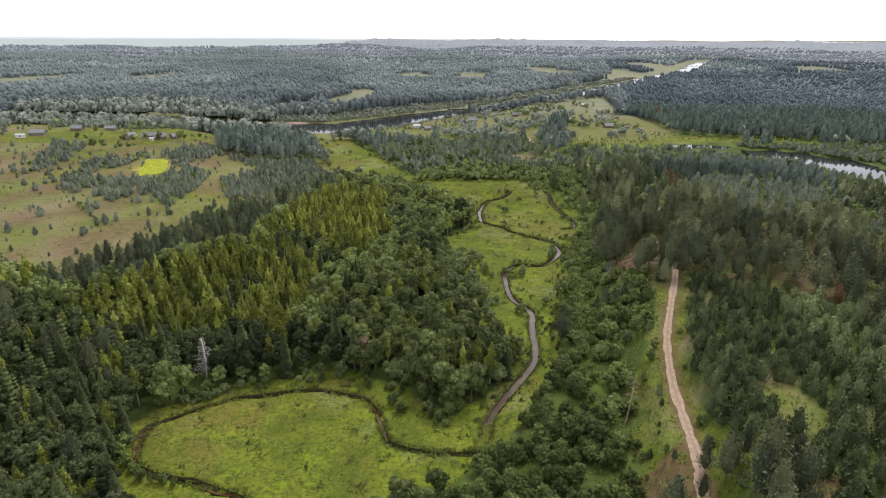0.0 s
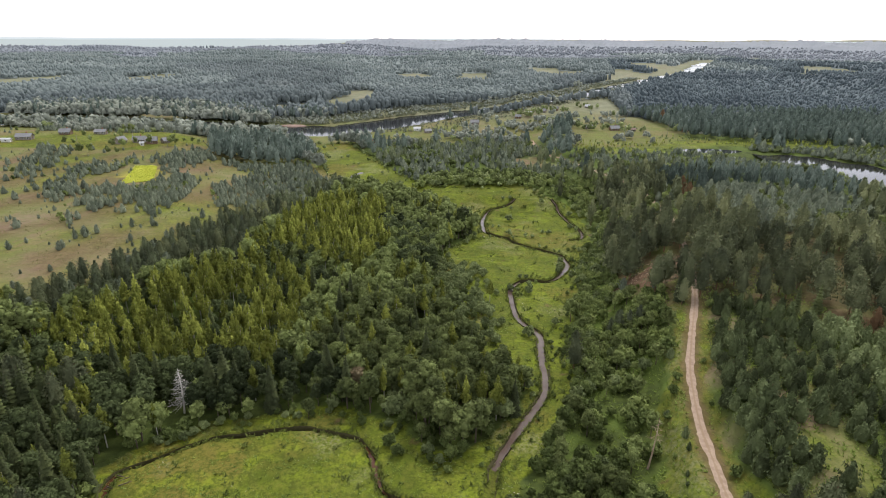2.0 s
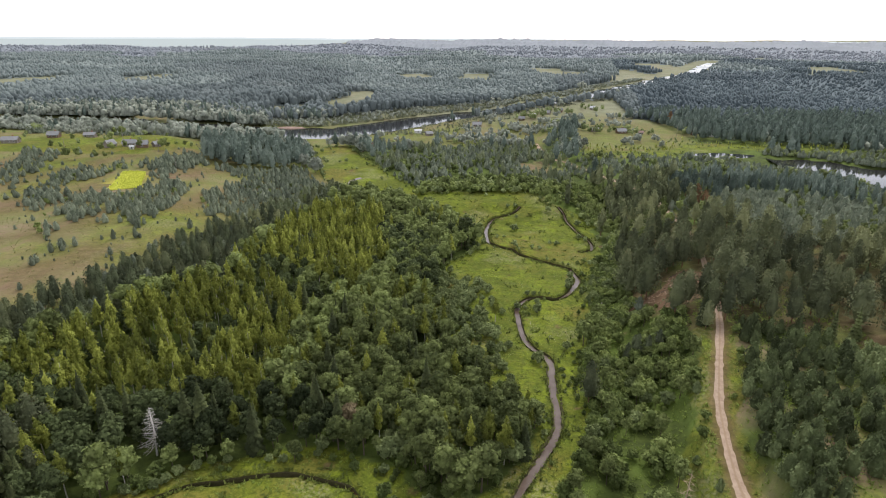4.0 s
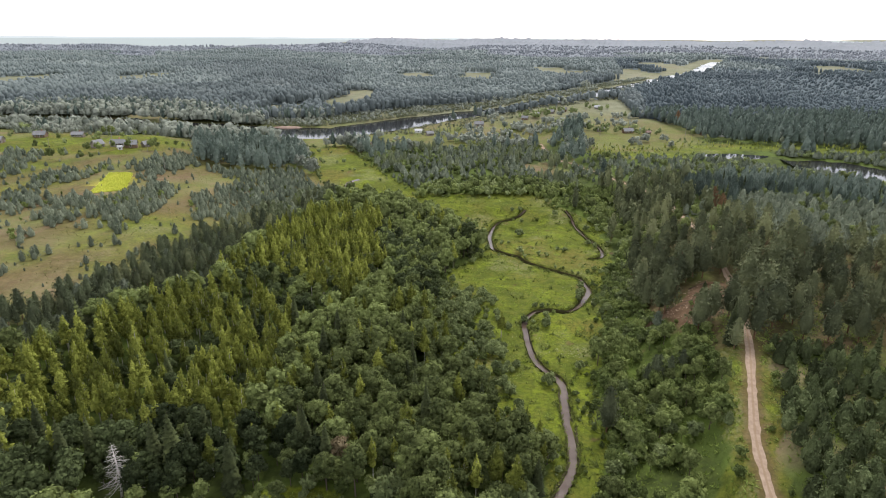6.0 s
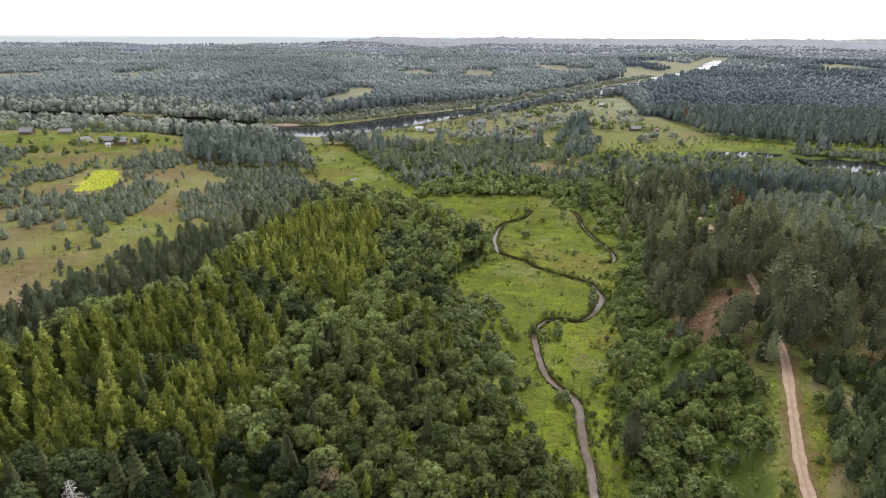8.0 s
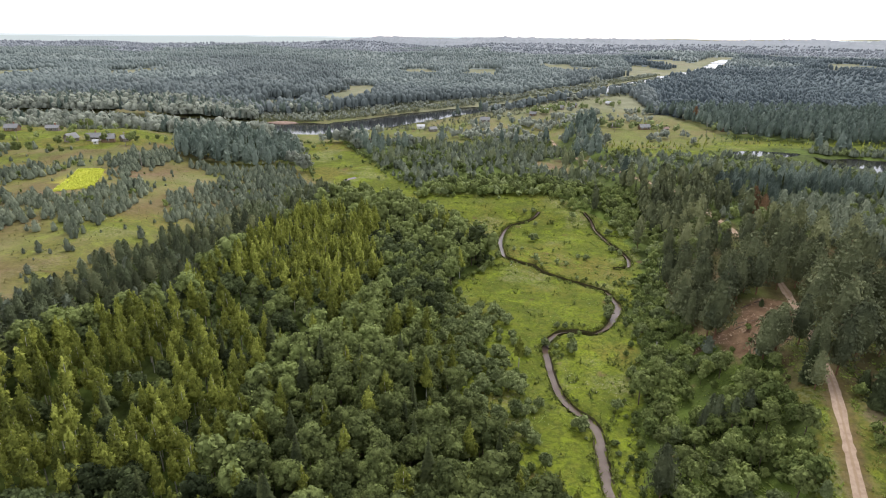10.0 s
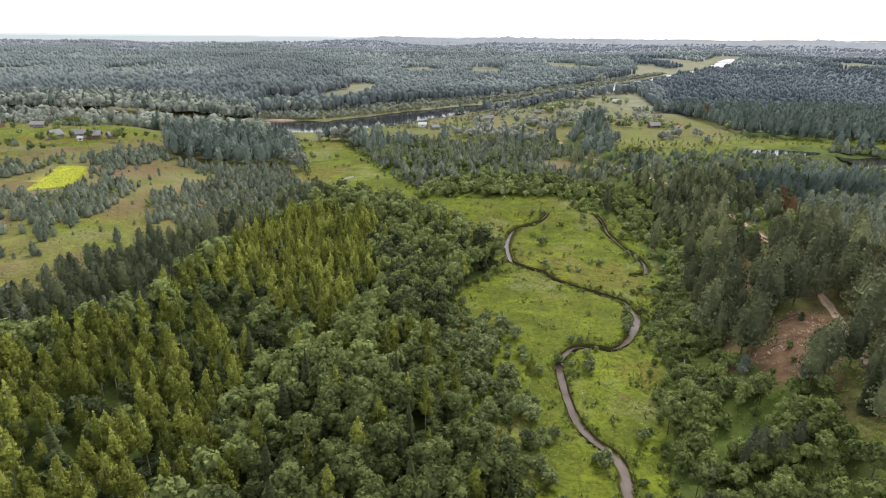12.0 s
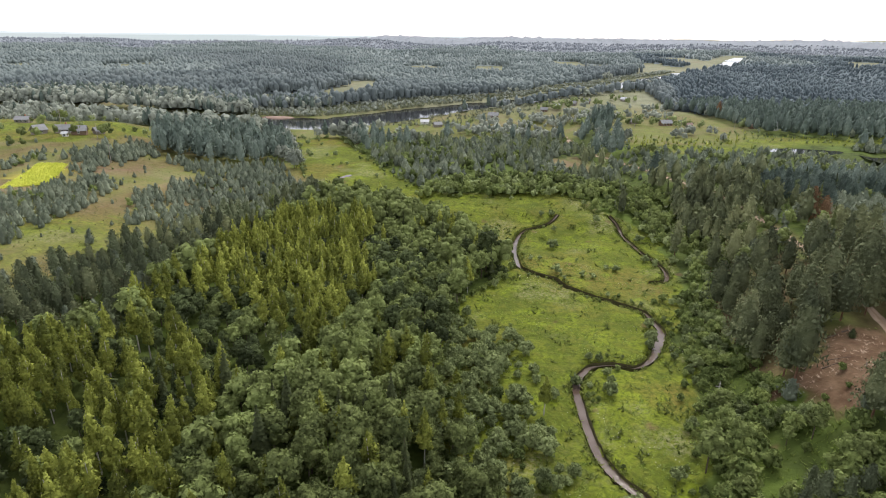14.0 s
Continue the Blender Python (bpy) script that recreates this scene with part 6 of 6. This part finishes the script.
build_snag(50.5, 205.0, 4.2, 5, "dead_sapling", "thin pale dead sapling among green shrubs", DEAD_WOOD, 0.6, 5, 0.7, (3, 2))


def build_dying(x, y, h, seed, label):
    trunk, crown = make_pine(np.random.RandomState(seed), 0)
    ob = thing("dying_pine", label, "tree", at=Matrix.LocRotScale((x, y, float(land_z(np.array([x]), np.array([y]))[0])), None, (h / 14.5,) * 3))
    part("trunk", mesh_of("trunk", *trunk, PINE_BARK, smooth=True), ob)
    part("crown", mesh_of("crown", *crown, RUST_NEEDLE, smooth=True), ob, "rust-brown dry needles")


for _x, _y, _h, _s in ((113, 289, 13.5, 31), (116, 287, 11, 32), (114, 155, 8, 33), (41, 102.5, 2.6, 34), (207, 585, 14, 35)):
    build_dying(_x, _y, _h, _s, "dying pine with rust-brown dry needles" if _h > 5 else "small rust-brown dying pine sapling beside the track")


def build_lone_tree(x, y, h, seed, name, leaf, label):
    trunk, crown = make_alder(np.random.RandomState(seed), 0)
    ob = thing(name, label, "tree", at=Matrix.LocRotScale((x, y, float(land_z(np.array([x]), np.array([y]))[0])), None, (h / 8.4,) * 3))
    part("trunk", mesh_of("trunk", *trunk, BARK, smooth=True), ob)
    part("crown", mesh_of("crown", *crown, leaf, smooth=True), ob)


build_lone_tree(8.2, 270.9, 13.5, 61, "broadleaf_tree", DARK_LEAF, "broad very dark green leafy tree beside the meadow")
build_lone_tree(2.2, 273.9, 10.0, 62, "broadleaf_tree", DARK_LEAF, "dark green leafy tree at the edge of the wood")
build_lone_tree(-37.6, 172.1, 10.5, 64, "goat_willow", ALDER_LEAF, "large rounded soft green willow standing out of the wood")
build_lone_tree(-42.6, 177.1, 9.0, 65, "goat_willow", ALDER_LEAF, "rounded soft green willow beside a larger one")
build_lone_tree(-21.4, 141.9, 8.5, 63, "withered_tree", WITHERED_LEAF, "half-dead tree with withered brown leaves in the wood")


def build_logs():
    rng = np.random.RandomState(12)
    for k in range(18):
        x, y = rng.uniform(63, 80), rng.uniform(193, 218)
        if not inside(SAND_SLOPE, np.array([x]), np.array([y]))[0]:
            continue
        z = float(land_z(np.array([x]), np.array([y]))[0])
        ln, a = rng.uniform(1.5, 4.5), rng.uniform(-0.6, 1.0)
        d = np.array([np.cos(a), np.sin(a), 0]) * ln / 2
        e0, e1 = np.array([x, y, 0]) - d, np.array([x, y, 0]) + d
        for e in (e0, e1):
            e[2] = float(land_z(np.array([e[0]]), np.array([e[1]]))[0]) + 0.1
        me = mesh_of("fallen_log", *tube([e0, (e0 + e1) / 2, e1], [0.14, 0.12, 0.08], 7), BARK, smooth=True)
        tagged(new("fallen_log", me), "dry fallen log lying on the bare sandy slope", "log", "logs on the slope")


build_logs()


def build_dam():
    rng = np.random.RandomState(15)
    for k in range(7):
        x, y, a, ln = -65.6 + rng.uniform(-1.6, 1.6), 110.8 + rng.uniform(-1.6, 1.6), rng.uniform(-0.5, 0.9), rng.uniform(1.6, 3.6)
        d = np.array([np.cos(a), np.sin(a), 0]) * ln / 2
        c = np.array([x, y, float(ground_z(np.array([-65.6]), np.array([110.8]))[0]) - 0.4 + 0.12 * k])
        me = mesh_of("driftwood_log", *tube([c - d, c + (0, 0, 0.06), c + d + (0, 0, 0.1)], [0.12, 0.1, 0.05], 7), BARK, smooth=True)
        tagged(new("driftwood_log", me), "bare drifted log jammed across the peat-brown stream", "log", "logs jammed in the stream")


build_dam()


# ---- houses and sheds ----
def box_mesh(name, size, at, mat, bevel=0.0):
    def fill(bm):
        bmesh.ops.create_cube(bm, size=1, matrix=Matrix.Translation(at) @ Matrix.Diagonal((*size, 1)))
        if bevel:
            bmesh.ops.bevel(bm, geom=bm.edges[:], offset=bevel, segments=1, affect="EDGES")
    return bm_mesh(name, fill, mat)


def build_house(x, y, turn, ln, wd, wall_h, rise, wall, roof):
    ln, wd, wall_h, rise = 0.72 * ln, 0.72 * wd, 0.85 * wall_h, 0.85 * rise
    z = float(land_z(np.array([x]), np.array([y]))[0])
    walls = {"log": (LOG_WALL, "weathered grey log"), "plank": (PLANK_WALL, "brown plank"), "white": (WHITE_WALL, "pale painted")}[wall]
    roofs = {"slate": (SLATE_ROOF, "grey roof"), "rust": (RUST_ROOF, "rusty roof"), "pale": (PALE_ROOF, "pale sheet roof")}[roof]
    small = ln < 7
    ob = thing("shed" if small else "house", f"{walls[1]} {'shed' if small else 'village house'} with a {roofs[1]}", "shed" if small else "house", "buildings of the village", at=pose(x, y, z, 0, 0, turn))

    def body(bm):
        prof = [(-wd / 2, -0.6), (wd / 2, -0.6), (wd / 2, wall_h), (0, wall_h + rise), (-wd / 2, wall_h)]
        a = [bm.verts.new((-ln / 2, p, q)) for p, q in prof]
        b = [bm.verts.new((ln / 2, p, q)) for p, q in prof]
        bm.faces.new(a[::-1])
        bm.faces.new(b)
        for k in range(5):
            bm.faces.new((a[k], a[(k + 1) % 5], b[(k + 1) % 5], b[k]))
    part("wall", bm_mesh("wall", body, walls[0]), ob)

    def cover(bm):
        o, th = 0.45, 0.14
        drop = rise / (wd / 2) * o
        prof = [(-wd / 2 - o, wall_h - drop), (0, wall_h + rise), (wd / 2 + o, wall_h - drop)]
        under = [(p, q + 0.02) for p, q in prof]
        over = [(p, q + th + 0.04) for p, q in prof]
        ring = under + over[::-1]
        a = [bm.verts.new((-ln / 2 - o, p, q)) for p, q in ring]
        b = [bm.verts.new((ln / 2 + o, p, q)) for p, q in ring]
        for side in (a, b):
            bm.faces.new((side[0], side[1], side[4], side[5]))
            bm.faces.new((side[1], side[2], side[3], side[4]))
        for k in range(6):
            bm.faces.new((a[k], a[(k + 1) % 6], b[(k + 1) % 6], b[k]))
        bmesh.ops.recalc_face_normals(bm, faces=bm.faces[:])
    part("roof", bm_mesh("roof", cover, roofs[0]), ob)
    if not small:
        part("chimney", box_mesh("chimney", (0.6, 0.6, 1.6), (ln * 0.15, 0.5, wall_h + rise + 0.25), BRICK, 0.03), ob)
    for side in (-1, 1):
        for k in range(1 if small else 3):
            wx = 0 if small else (k - 1) * ln * 0.3
            wn_ = part("window", box_mesh("window", (1.0, 0.1, 1.1), (wx, side * (wd / 2 + 0.02), wall_h * 0.55), FRAME_PAINT, 0.02), ob)
            part("pane", box_mesh("pane", (0.8, 0.04, 0.9), (wx, side * (wd / 2 + 0.07), wall_h * 0.55), PANE), wn_, "dark glass pane")
    part("door", box_mesh("door", (0.1, 0.9, 1.9), (ln / 2 + 0.02, 0, 0.9), PLANK_WALL, 0.02), ob)


for _row in HOUSES:
    build_house(*_row)


def build_poles():
    first = None
    for x, y in ((-176, 388), (-150, 352), (-214, 420), (-228, 380), (118, 505), (150, 508), (182, 500)):
        z = float(land_z(np.array([x]), np.array([y]))[0])
        if first is None:
            first = thing("utility_pole", "weathered grey wooden utility pole in the grass", "pole", "utility poles")
            part("post", mesh_of("post", *tube([(0, 0, -0.5), (0, 0, 4), (0, 0, 8)], [0.14, 0.12, 0.10], 8), POST_WOOD, smooth=True), first)
            part("crossarm", box_mesh("crossarm", (1.4, 0.12, 0.12), (0, 0, 7.5), POST_WOOD), first)
            first.matrix_basis = pose(x, y, z)
        else:
            copy_thing(first, pose(x, y, z, 0, 0, 15))


build_poles()
